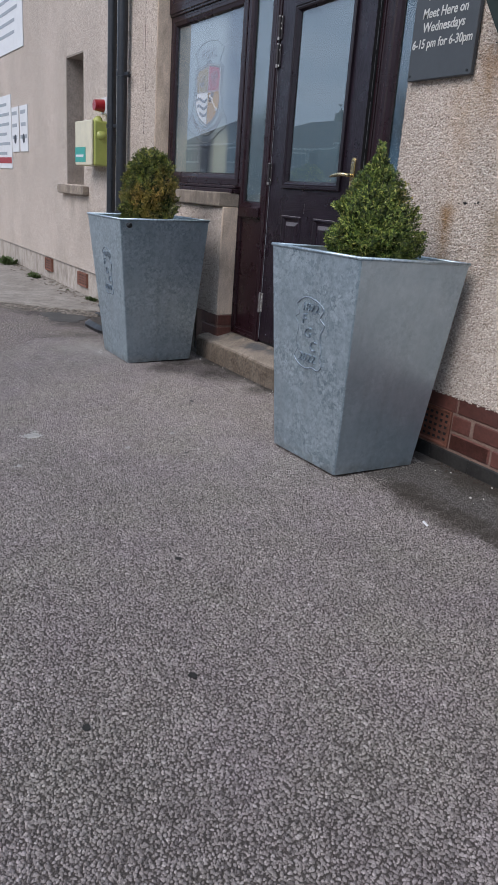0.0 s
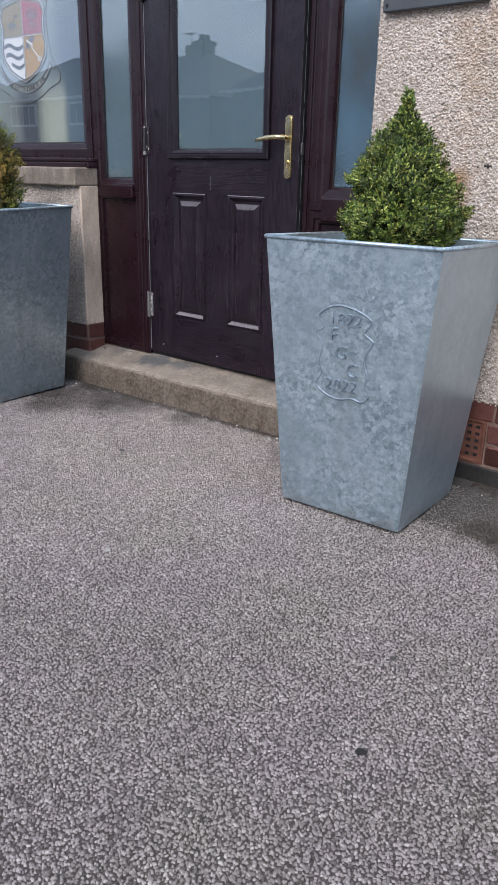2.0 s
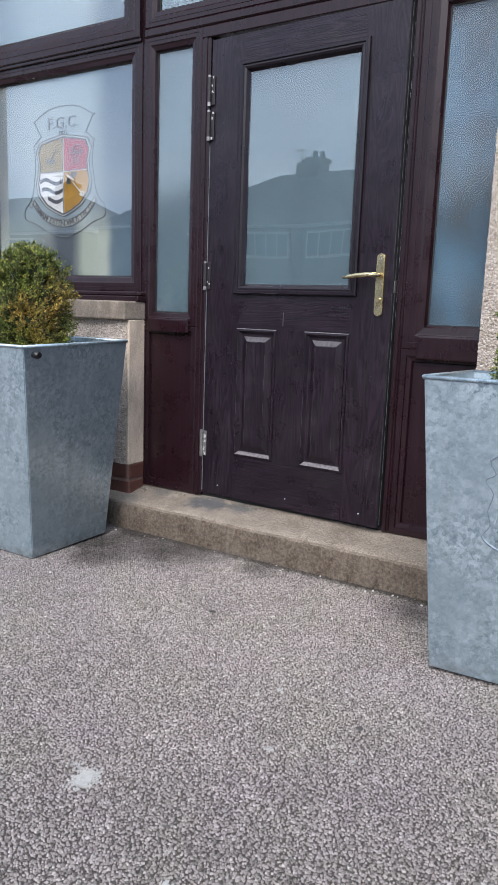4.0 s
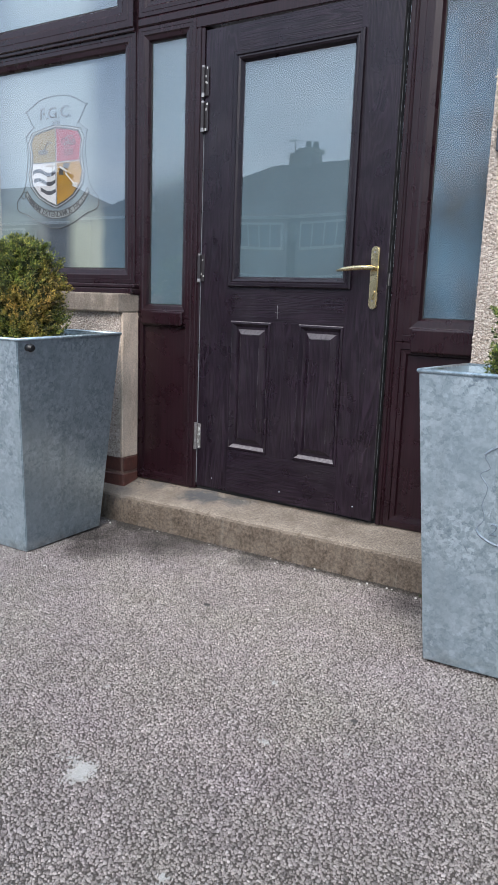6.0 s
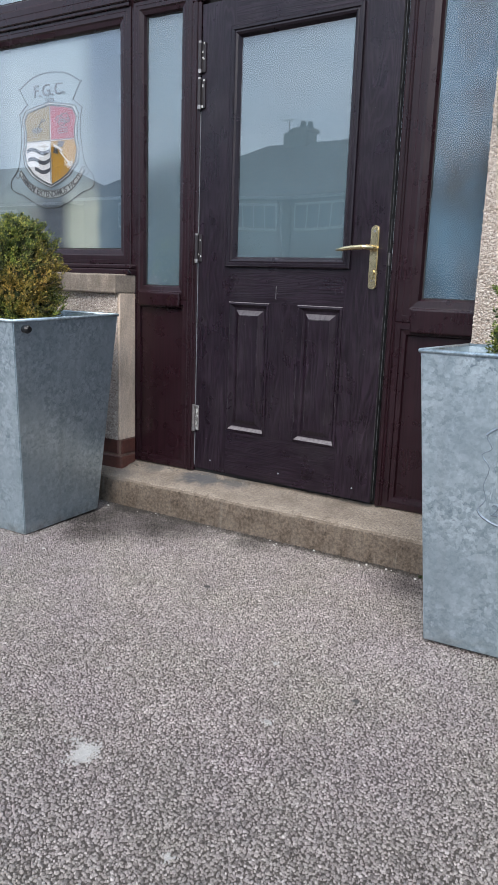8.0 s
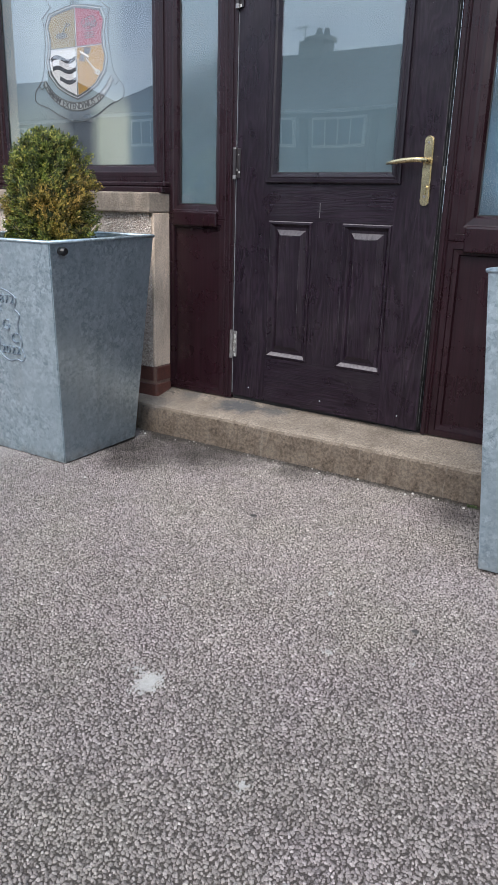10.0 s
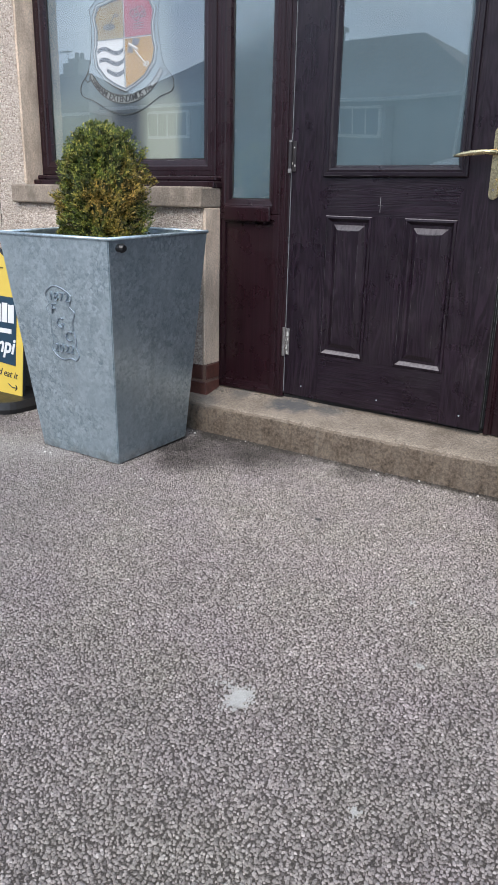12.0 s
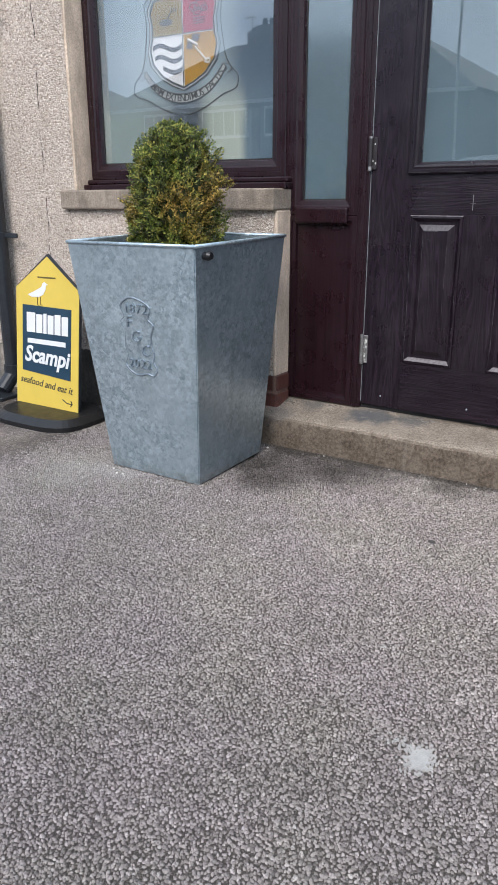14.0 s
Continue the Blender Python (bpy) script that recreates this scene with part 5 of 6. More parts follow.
part("charge", ch, DARKLINE, crest, "etched hole and flag")
ch = bmesh.new()
for k, (x, z, r) in enumerate(((0.05, 0.12, 0.02), (0.075, 0.125, 0.024), (0.062, 0.1, 0.018), (0.09, 0.11, 0.014))):
    line(ch, [at(x + r * math.cos(a), z + r * math.sin(a)) for a in (0, 1.05, 2.1, 3.14, 4.2, 5.25)], 0.0022, CY - 0.002, True)
for k in range(3):
    line(ch, [at(0.045, 0.07 - k * 0.012), at(0.092, 0.072 - k * 0.012)], 0.0022, CY - 0.002)
part("charge", ch, ETCH, crest, "etched flower device")
ch = bmesh.new()
for k in (-1, 1):   # dark head of two blocks with a pale bar between them
    c_ = Vector((0.04 + 0.011 * k, -0.034 + 0.017 * k))
    q_ = [(c_.x + 0.008 * k + 0.016, c_.y + 0.014), (c_.x + 0.012, c_.y - 0.016), (c_.x - 0.014, c_.y - 0.01), (c_.x - 0.008, c_.y + 0.02)]
    slab(ch, [at(x, z) for x, z in q_], CY - 0.003, CY - 0.0014)
part("charge", ch, INK, crest, "dark tool head")
ch = line(bmesh.new(), [at(0.022, -0.02), at(0.062, -0.05)], 0.0055, CY - 0.003)
line(ch, [at(0.05, -0.055), at(0.1, -0.125)], 0.0035, CY - 0.002)
line(ch, [at(0.088, -0.128), at(0.1, -0.112), at(0.112, -0.118), at(0.106, -0.134), at(0.088, -0.128)], 0.0035, CY - 0.002)
part("charge", ch, ENAMEL, crest, "pale tool handle")
# highlight of the etched bevel drawn as thin pale lines
lt = line(bmesh.new(), [at(x * 1.05, z * 1.04) for x, z in shield], 0.0016, CY - 0.0035, True)
line(lt, [at(0.004, 0.196), at(0.004, -0.23)], 0.0012, CY - 0.0035)
line(lt, [at(-0.126, 0.006), at(0.126, 0.006)], 0.0012, CY - 0.0035)
part("shield_glint", lt, ENAMEL, crest, "painted highlight on the shield's bevelled rim")

# ---- slot window, right window ----
w2 = thing("window_2", (-3.36, 0, 1.02), "narrow blocked window with a painted infill", "window", kind="structure")
part("infill", boxed(-3.62, -3.1, 0.13, 0.17, 1.02, 2.16), STONE, w2)
part("reveal", boxed(-3.62, -3.606, WF + 0.003, 0.13, 1.02, 2.16), REVEAL, w2, "dark taupe painted reveal")
part("reveal", boxed(-3.606, -3.1, WF + 0.003, 0.13, 2.146, 2.16), REVEAL, w2, "dark taupe painted reveal")
part("board", boxed(-3.606, -3.1, 0.11, 0.13, 1.02, 2.146), REVEAL, w2)
w3 = thing("window_3", (2.9, 0, 1.02), "window in a white plastic frame with a white sill", "window", kind="structure")
part("window_frame", rings(bmesh.new(), 2.215, 3.7, 1.03, 2.4, [(0, 0.06), (0, 0.0), (0.06, 0.0), (0.065, 0.02), (0.065, 0.03)], cap=False), WHITE, w3)
p3 = part("pane", boxed(2.28, 3.635, 0.022, 0.026, 1.095, 2.335), GLASS, w3)
p3.visible_shadow = False
part("privacy_film", boxed(2.27, 3.645, 0.032, 0.036, 1.085, 2.345), FILM, w3)
ws = bmesh.new()
box(ws, 2.093, 3.8, WF - 0.05, 0.0, 0.985, 1.024, bevel=0.004)
box(ws, 2.1, 3.8, WF - 0.038, 0.0, 0.93, 0.985, bevel=0.003)
part("window_sill", ws, WHITE, w3, "white two-step plastic sill")

# ---- plaque ----
pq = thing("wall_plaque", (1.465, WF, 1.558), "dark slate plaque with white meeting-times lettering", "plaque")
body = boxed(1.284, 1.646, WF - 0.03, WF - 0.008, 1.558, 2.02, bevel=0.003)
part("slab", body, SLATE, pq)
PY = WF - 0.0305
for text, z, size, sx in (("FURNESS", 1.868, 0.052, 1.0), ("Meet Here on", 1.803, 0.05, 0.88), ("Wednesdays", 1.752, 0.05, 0.92), ("6-15 pm for 6-30pm", 1.693, 0.048, 0.86)):
    write("lettering", text, size, LETTER, pq, 1.462, PY, z, sx, shear=0.12, bold=0.0006)
for x, z in ((1.30, 1.577), (1.628, 1.574)):
    s_ = bmesh.new()
    rod(s_, (x, WF - 0.034, z), (x, WF - 0.004, z), 0.005, 10)
    part("fixing_screw", s_, BLACK, pq)

# ---- wall trough at the top of the wall ----
tub = thing("wall_trough", (1.93, WF, 1.63), "dark green plastic trough fixed to the wall", "wall planter")
tb = bmesh.new()
lo = [(1.835, WF), (2.045, WF), (2.03, WF - 0.11), (1.85, WF - 0.11)]
hi = [(1.755, WF), (2.125, WF), (2.1, WF - 0.17), (1.78, WF - 0.17)]
a = [tb.verts.new((x, y, 1.63)) for x, y in lo]
b = [tb.verts.new((x, y, 1.80)) for x, y in hi]
tb.faces.new(a[::-1])
tb.faces.new(b)
for k in range(4):
    tb.faces.new((a[k], a[(k + 1) % 4], b[(k + 1) % 4], b[k]))
bmesh.ops.bevel(tb, geom=[e for e in tb.edges], offset=0.008, segments=2, affect="EDGES")
part("tub", tb, GREEN_TUB, tub)
part("rim", boxed(1.745, 2.135, WF - 0.18, WF, 1.80, 1.83, bevel=0.006), GREEN_TUB, tub)
# rust-eaten screw holes left by an old fitting
for k, (x, z) in enumerate(((1.665, 1.083), (1.69, 1.086), (1.7, 1.084), (1.71, 1.085), (1.752, 1.087), (1.768, 1.089), (1.775, 1.094), (1.73, 1.66))):
    hb = bmesh.new()
    bmesh.ops.create_icosphere(hb, subdivisions=1, radius=0.0034 + 0.0014 * (k % 3), matrix=Matrix.Translation((x, WF - 0.001, z)))
    part("screw_hole", hb, RUBBER, wall)


# ---- planters ----
def planter(base, turn, label, bolt, seed, sheet, H, B, T, lean_=0.0, spread=1.17, cz=0.54):
    """Tapered galvanised tub with a raised crest on the front."""
    ob = thing("planter", (0, 0, 0), label, "planter", "planters by the door")
    bm = bmesh.new()

    def ring(z, s):
        return [bm.verts.new((x * s, y * s, z)) for x, y in ((-1, -1), (1, -1), (1, 1), (-1, 1))]

    loops = [ring(0.007, B), ring(H, T), ring(H, T - 0.006), ring(0.78, T - 0.014), ring(0.02, B - 0.006)]
    for a, b in zip(loops, loops[1:]):
        for k in range(4):
            bm.faces.new((a[k], a[(k + 1) % 4], b[(k + 1) % 4], b[k]))
    bm.faces.new(loops[0][::-1])
    bm.faces.new(loops[-1])
    bmesh.ops.bevel(bm, geom=[e for e in bm.edges if abs(e.verts[0].co.z - e.verts[1].co.z) > 0.5], offset=0.004, segments=2, affect="EDGES")
    bm.normal_update()
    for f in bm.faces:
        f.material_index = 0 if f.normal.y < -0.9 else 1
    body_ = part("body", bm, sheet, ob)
    body_.data.materials.append(GALV_SHADED if bolt else GALV_SIDE)
    # black slab added under the tub to darken its shadow gap
    part("foot_frame", boxed(-B + 0.012, B - 0.012, -B + 0.012, B - 0.012, 0.0, 0.0065), RUBBER, ob, "black filler for the shadow gap under the tub")
    rm = bmesh.new()
    c = [(-T, -T), (T, -T), (T, T), (-T, T)]
    for k in range(4):
        (x0, y0), (x1, y1) = c[k], c[(k + 1) % 4]
        rod(rm, (x0, y0, H), (x1, y1, H), 0.0065, 10)
    part("rim", rm, sheet, ob, "rolled steel rim", smooth=True)
    so = bmesh.new()
    n = 14
    g = [[so.verts.new(((-1 + 2 * i / n) * (T - 0.012), (-1 + 2 * j / n) * (T - 0.012), 0.80 + 0.02 * noise.noise((i * 0.7 + seed, j * 0.7, 0)))) for i in range(n + 1)] for j in range(n + 1)]
    for j in range(n):
        for i in range(n):
            so.faces.new((g[j][i], g[j][i + 1], g[j + 1][i + 1], g[j + 1][i]))
    part("soil", so, SOIL, ob, "dark potting soil", smooth=True)
    # raised crest, leaning with the face
    lean = Matrix.Translation((0, -B - 0.0005, 0)) @ Matrix.Rotation(math.atan2(T - B, H), 4, "X")
    o = [(-0.072, 0.112), (-0.03, 0.142), (0.02, 0.14), (0.075, 0.112), (0.058, 0.072), (0.083, 0.05), (0.066, 0.015), (0.062, -0.02), (0.072, -0.055), (0.066, -0.085), (0.078, -0.115), (0.058, -0.138),
         (0.03, -0.132), (-0.01, -0.142), (-0.05, -0.132), (-0.078, -0.105), (-0.062, -0.07), (-0.07, -0.03), (-0.06, 0.02), (-0.08, 0.055), (-0.058, 0.075)]
    fine = []
    for k in range(len(o)):
        p0, p1, p2, p3_ = (Vector(o[(k + d) % len(o)]) for d in (-1, 0, 1, 2))
        for s in (0, 0.34, 0.67):
            q = 0.5 * ((2 * p1) + (p2 - p0) * s + (2 * p0 - 5 * p1 + 4 * p2 - p3_) * s * s + (3 * p1 - p0 - 3 * p2 + p3_) * s ** 3)
            fine.append((q.x, q.y + cz))
    # left edge of the outline kept low: its faintness in the light built into shape
    em = relief([(x * spread, z) for x, z in fine], [0.0015 if x < -0.045 and abs(z - cz) < 0.1 else 0.0036 for x, z in fine])
    bmesh.ops.transform(em, matrix=lean, verts=em.verts)
    part("crest", em, RELIEF_SHADE, body_, "raised crest outline")
    for text, x, z, size in (("1872", 0.004, 0.104, 0.05), ("F", -0.034, 0.055, 0.06), ("G", -0.008, 0.003, 0.06), ("C", 0.03, -0.047, 0.06), ("2022", -0.004, -0.098, 0.05)):
        me = words(text, size, RELIEF_SHADE, 0.009, spread=1.12, shear=0.1, bold=-0.0008)
        me.transform(lean @ Matrix.Translation((x, -0.001, z + cz)))
        part("raised_lettering", me, RELIEF_SHADE, body_)
    if bolt:
        bt = bmesh.new()
        x0 = B + (T - B) * 0.835 / H
        rod(bt, (x0 - 0.002, -0.235, 0.842), (x0 + 0.022, -0.235, 0.842), 0.0135, 14)
        rod(bt, (x0 + 0.02, -0.235, 0.842), (x0 + 0.032, -0.235, 0.842), 0.0165, 14, 0.011)
        part("drain_plug", bt, BLACK, ob, "black plastic drain plug")
    ob.matrix_world = pose(*base, lean_, 0, turn)
    return ob


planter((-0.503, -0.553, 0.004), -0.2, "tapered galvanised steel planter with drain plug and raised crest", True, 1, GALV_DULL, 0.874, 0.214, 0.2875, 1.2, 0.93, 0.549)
planter((1.564, -0.499, 0.002), 2.0, "tapered galvanised steel planter with spangled face, beside plaque", False, 2, GALV, 0.862, 0.215, 0.282, -1.6)


# ---- clipped box bushes ----
def bush(base, profile, label, material, seed, lobes=()):
    """A clipped box: trunk, twigs and sprigs of small paired leaves over an uneven form."""
    ob = thing("box_bush", (0, 0, 0), label, "shrub", "clipped box bushes")
    rnd = np.random.default_rng(seed)
    zs = np.array([p[0] for p in profile])
    rs = np.array([p[1] for p in profile])
    H = zs[-1]

    def rad(z, a):
        bumpy = 1 + 0.3 * noise.noise((math.cos(a) * 2.2, math.sin(a) * 2.2, z * 9 + seed)) + 0.26 * noise.noise((math.cos(a) * 4, math.sin(a) * 4, z * 19 + seed))
        for a0, z0, z1, amount in lobes:
            near_ = max(0.0, math.cos(a - a0)) ** 2
            bumpy += near_ * (amount if z0 < z < z1 else -amount * max(0.0, 1 - abs(z - z1) / 0.06) if z >= z1 else 0.0)
        return float(np.interp(z, zs, rs)) * bumpy

    verts, faces = [], []
    tw = bmesh.new()
    weights = np.interp(np.linspace(0, H, 200), zs, rs)
    weights = weights / weights.sum()
    for s in range(4200):
        z = float(rnd.choice(np.linspace(0, H, 200), p=weights)) + rnd.uniform(-0.004, 0.004)
        a = rnd.uniform(0, 2 * math.pi)
        depth = 1 - 0.4 * rnd.random() ** 2.0
        r = rad(z, a) * depth
        slope = (np.interp(z + 0.02, zs, rs) - np.interp(z - 0.02, zs, rs)) / 0.04
        d = Vector((math.cos(a), math.sin(a), max(-0.3, -slope) * 0.7 + 0.55)) + Vector(rnd.normal(0, 0.32, 3))
        d.normalize()
        p = Vector((r * math.cos(a), r * math.sin(a), z))
        u = d.orthogonal().normalized()
        u.rotate(Matrix.Rotation(rnd.uniform(0, 6.28), 3, d))
        length = rnd.uniform(0.02, 0.042)
        start = p - d * length
        for k in range(4):
            c = start + d * (length * (k + 0.6) / 4)
            u.rotate(Matrix.Rotation(1.571, 3, d))
            for sg in (1, -1):
                o = (u * sg * 0.85 + d * (0.55 + 0.25 * k)).normalized()
                L = rnd.uniform(0.0105, 0.017) * (1 - 0.07 * k)
                w = d.cross(o).normalized() * L * rnd.uniform(0.2, 0.27)
                up = o.cross(w).normalized() * L * 0.12
                i = len(verts)
                verts += [c, c + o * L * 0.45 + w + up, c + o * L, c + o * L * 0.45 - w + up, c + o * L * 0.85 + w * 0.55 + up * 0.5, c + o * L * 0.85 - w * 0.55 + up * 0.5]
                faces += [(i, i + 1, i + 4, i + 2), (i, i + 2, i + 5, i + 3)]
        if s % 6 == 0:
            inner = Vector((p.x * 0.25, p.y * 0.25, max(0.0, p.z - 0.08)))
            rod(tw, inner, start + d * length * 0.5, 0.0016, 3, 0.0009, False)
    me = bpy.data.meshes.new("foliage")
    me.from_pydata([tuple(v) for v in verts], [], faces)
    me.materials.append(material)
    part("foliage", me, material, ob, kind="stuff")
    rod(tw, (0, 0, -0.06), (0, 0, H * 0.55), 0.012, 8, 0.006)
    part("stems", tw, BARK, ob, "thin brown stems")
    # solid core in dark green: the shade between the sprigs as colour
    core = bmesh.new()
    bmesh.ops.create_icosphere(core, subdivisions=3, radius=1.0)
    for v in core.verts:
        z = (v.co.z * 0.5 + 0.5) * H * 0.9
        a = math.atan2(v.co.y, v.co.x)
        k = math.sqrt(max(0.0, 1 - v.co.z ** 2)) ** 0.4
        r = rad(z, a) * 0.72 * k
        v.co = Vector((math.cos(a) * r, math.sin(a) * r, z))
    part("inner_foliage", core, CORE_SHADE, ob, "dark solid core for the shade inside the bush", smooth=True)
    ob.matrix_world = pose(*base)
    return ob


CORE_SHADE = m_plain("shaded_bush_core", (0.03, 0.042, 0.014), 0.9, 0, 0.6, 90, 1.0)
bush((-0.53, -0.553, 0.80), ((0.0, 0.14), (0.06, 0.165), (0.13, 0.17), (0.22, 0.166), (0.32, 0.152), (0.40, 0.128), (0.45, 0.097), (0.485, 0.03)),
     "rounded clipped box bush with bronzed yellowing leaves", LEAVES_A, 11, ((-0.25, 0.0, 0.31, 0.05), (3.6, 0.0, 0.26, 0.08), (-1.15, 0.0, 0.46, -0.16), (-1.9, 0.05, 0.4, 0.06)))
bush((1.582, -0.488, 0.80), ((0.0, 0.115), (0.06, 0.163), (0.14, 0.174), (0.22, 0.154), (0.30, 0.115), (0.37, 0.074), (0.40, 0.042), (0.44, 0.022), (0.49, 0.007)),
     "conical clipped green box bush with a pointed top", LEAVES_B, 12, ((0.6, 0.0, 0.17, 0.1), (3.95, 0.0, 0.24, -0.1), (-1.6, 0.02, 0.2, 0.05), (-0.5, 0.2, 0.33, 0.1)))

# ---- pavement sign ----
ab = thing("pavement_sign", (-1.43, -0.40, 0), "yellow and navy pointed pavement sign on black base", "sign")
bs = bmesh.new()
ring0 = [(-1.44 + 0.27 * math.copysign(abs(math.cos(t)) ** 0.6, math.cos(t)), -0.42 + 0.2 * math.copysign(abs(math.sin(t)) ** 0.6, math.sin(t))) for t in [2 * math.pi * k / 36 for k in range(36)]]
lo = [bs.verts.new((x, y, 0)) for x, y in ring0]
mi = [bs.verts.new((x, y, 0.022)) for x, y in ring0]
hi = [bs.verts.new((-1.44 + (x + 1.44) * 0.88, -0.42 + (y + 0.42) * 0.82, 0.05)) for x, y in ring0]
bs.faces.new(lo[::-1])
bs.faces.new(hi)
for a_, b_ in ((lo, mi), (mi, hi)):
    for k in range(36):
        bs.faces.new((a_[k], a_[(k + 1) % 36], b_[(k + 1) % 36], b_[k]))
part("base", bs, BLACK, ab, "black moulded rubber base")
AL = Matrix.Translation((-1.475, -0.42, 0.0)) @ Matrix.Rotation(radians(-6.5), 4, "X")


def on_board(name, bm, material, label=""):
    if isinstance(bm, bmesh.types.BMesh):
        bmesh.ops.transform(bm, matrix=AL, verts=bm.verts)
    else:
        bm.transform(AL)
    return part(name, bm, material, ab, label)


AW, AH, AP = 0.212, 0.615, 0.765
on_board("edge", slab(bmesh.new(), [(-AW - 0.002, 0.03), (AW + 0.002, 0.03), (AW + 0.003, AH + 0.004), (0, AP + 0.013), (-AW - 0.003, AH + 0.004)], 0.0, 0.014), INK, "dark board edge")
on_board("face", slab(bmesh.new(), [(-AW, 0.034), (AW, 0.034), (AW, AH), (0, AP), (-AW, AH)], -0.003, 0.0), YELLOW, "yellow printed face")
on_board("label_block", slab(bmesh.new(), [(-0.168, 0.215), (0.162, 0.195), (0.165, 0.53), (-0.165, 0.535)], -0.005, -0.0025), NAVY, "navy label block")
rnd = random.Random(3)
x = -0.135
for k in range(6):   # maker's name as plain bars
    w = (0.06, 0.042, 0.022, 0.04, 0.04, 0.042)[k]
    on_board("name_bar", boxed(x, x + w, -0.0065, -0.0045, 0.405, 0.50 - 0.006 * (k % 2)), PAPER)
    x += w + 0.007
on_board("name_bar", boxed(-0.13, 0.13, -0.0065, -0.0045, 0.352, 0.375), PAPER)
me = words("Scampi", 0.108, PAPER, 0.002, shear=0.2, bold=0.003)
me.transform(Matrix.Translation((0.0, -0.0055, 0.292)) @ Matrix.Rotation(radians(2), 4, "Y"))
on_board("lettering", me, PAPER)
me = words("seafood and eat it", 0.05, INK, 0.002, shear=0.25)
me.transform(Matrix.Translation((-0.005, -0.004, 0.158)) @ Matrix.Rotation(radians(4), 4, "Y"))
on_board("lettering", me, INK)
ar = line(bmesh.new(), [(0.11, 0.1), (0.14, 0.085), (0.175, 0.085), (0.165, 0.1), (0.175, 0.085), (0.162, 0.072)], 0.0025, -0.004)
on_board("arrow", ar, INK)
gull = slab(bmesh.new(), [(-0.13, 0.583), (-0.1, 0.574), (-0.055, 0.574), (-0.022, 0.588), (-0.006, 0.612), (-0.004, 0.632), (0.01, 0.636), (-0.004, 0.641), (-0.014, 0.648), (-0.028, 0.641), (-0.034, 0.624), (-0.06, 0.612), (-0.095, 0.597)], -0.0045, -0.0025)
on_board("bird_print", gull, PAPER, "white seabird print")
legs = line(bmesh.new(), [(-0.062, 0.576), (-0.062, 0.538), (-0.05, 0.536)], 0.0018, -0.004)
line(legs, [(-0.04, 0.577), (-0.04, 0.54), (-0.028, 0.538)], 0.0018, -0.004)
on_board("bird_legs", legs, OCHRE, "thin ochre legs")
on_board("print_bar", boxed(-0.06, 0.06, -0.0045, -0.0025, 0.665, 0.672), OCHRE)

# ---- rainwater pipes ----
for x, r, label, clips in ((-1.98, 0.04, "black cast-iron downpipe with wall brackets", (0.84, 1.86)), (-2.2, 0.036, "black soil pipe beside the downpipe", (1.5,))):
    dp = thing("drainpipe", (x, -0.185, 0), label, "drainpipe")
    b_ = bmesh.new()
    rod(b_, (x, -0.185, 0.09), (x, -0.185, TOP), r, 20)
    part("pipe", b_, CAST, dp, smooth=False)
    b_ = bmesh.new()
    rod(b_, (x, -0.185, 0.11), (x, -0.27, 0.03), r * 1.05, 16)
    rod(b_, (x, -0.185, 0.1), (x, -0.185, 0.16), r + 0.008, 16)
    part("shoe", b_, CAST, dp)
    for z in clips:
        b_ = bmesh.new()
        rod(b_, (x, -0.185, z - 0.015), (x, -0.185, z + 0.015), r + 0.006, 20)
        box(b_, x + r, x + r + 0.095, -0.19, -0.175, z - 0.012, z + 0.012, bevel=0.003)
        box(b_, x - 0.012, x + 0.012, -0.185, WF, z - 0.012, z + 0.012)
        part("bracket", b_, CAST, dp)
gl = boxed(-2.08, -1.88, -0.36, -0.19, 0.0, 0.02, bevel=0.004)
solid("drain_gully", gl, CAST, "black drain grate under the downpipe", "drain")

# ---- cabinet, beacon and signs on the far wall ----
cab = thing("rescue_cabinet", (-2.6, WF, 1.2), "cream and lime rescue equipment cabinet on the wall", "cabinet")
part("body", boxed(-2.828, -2.385, -0.265, WF, 1.195, 1.545, bevel=0.012, seg=2), LIME, cab, "lime cabinet body")
part("door", boxed(-2.835, -2.40, -0.285, -0.265, 1.195, 1.55, bevel=0.008, seg=2), CREAM, cab, "cream cabinet door")
part("sticker", boxed(-2.82, -2.55, -0.288, -0.285, 1.22, 1.34), TEAL, cab, "teal sticker")
part("sticker_bar", boxed(-2.8, -2.6, -0.2895, -0.288, 1.26, 1.28), PAPER, cab)
hood = bmesh.new()
for k in range(7):   # crumpled lime cover pushed up over the corner
    v = bmesh.ops.create_icosphere(hood, subdivisions=2, radius=0.045)["verts"]
    for p in v:
        p.co *= 1 + 0.35 * noise.noise(p.co * 22 + Vector((k, 0, 0)))
    bmesh.ops.translate(hood, vec=(-2.6 + 0.033 * k, -0.205 + 0.02 * (k % 2), 1.5 + 0.045 * math.sin(k * 1.9) - 0.012 * abs(k - 4)), verts=v)
part("cover", hood, LIME, cab, "crumpled lime cover over the cabinet's corner", smooth=True)
bc = thing("alarm_beacon", (-2.44, WF, 1.61), "small red alarm beacon on a white back box", "alarm")
part("back_box", boxed(-2.5, -2.38, -0.17, WF, 1.60, 1.73, bevel=0.006), PAPER, bc)
b_ = bmesh.new()
rod(b_, (-2.44, -0.17, 1.665), (-2.44, -0.25, 1.665), 0.05, 18, 0.042)
part("lens", b_, ALARM, bc, "red lens")
rnd = random.Random(8)


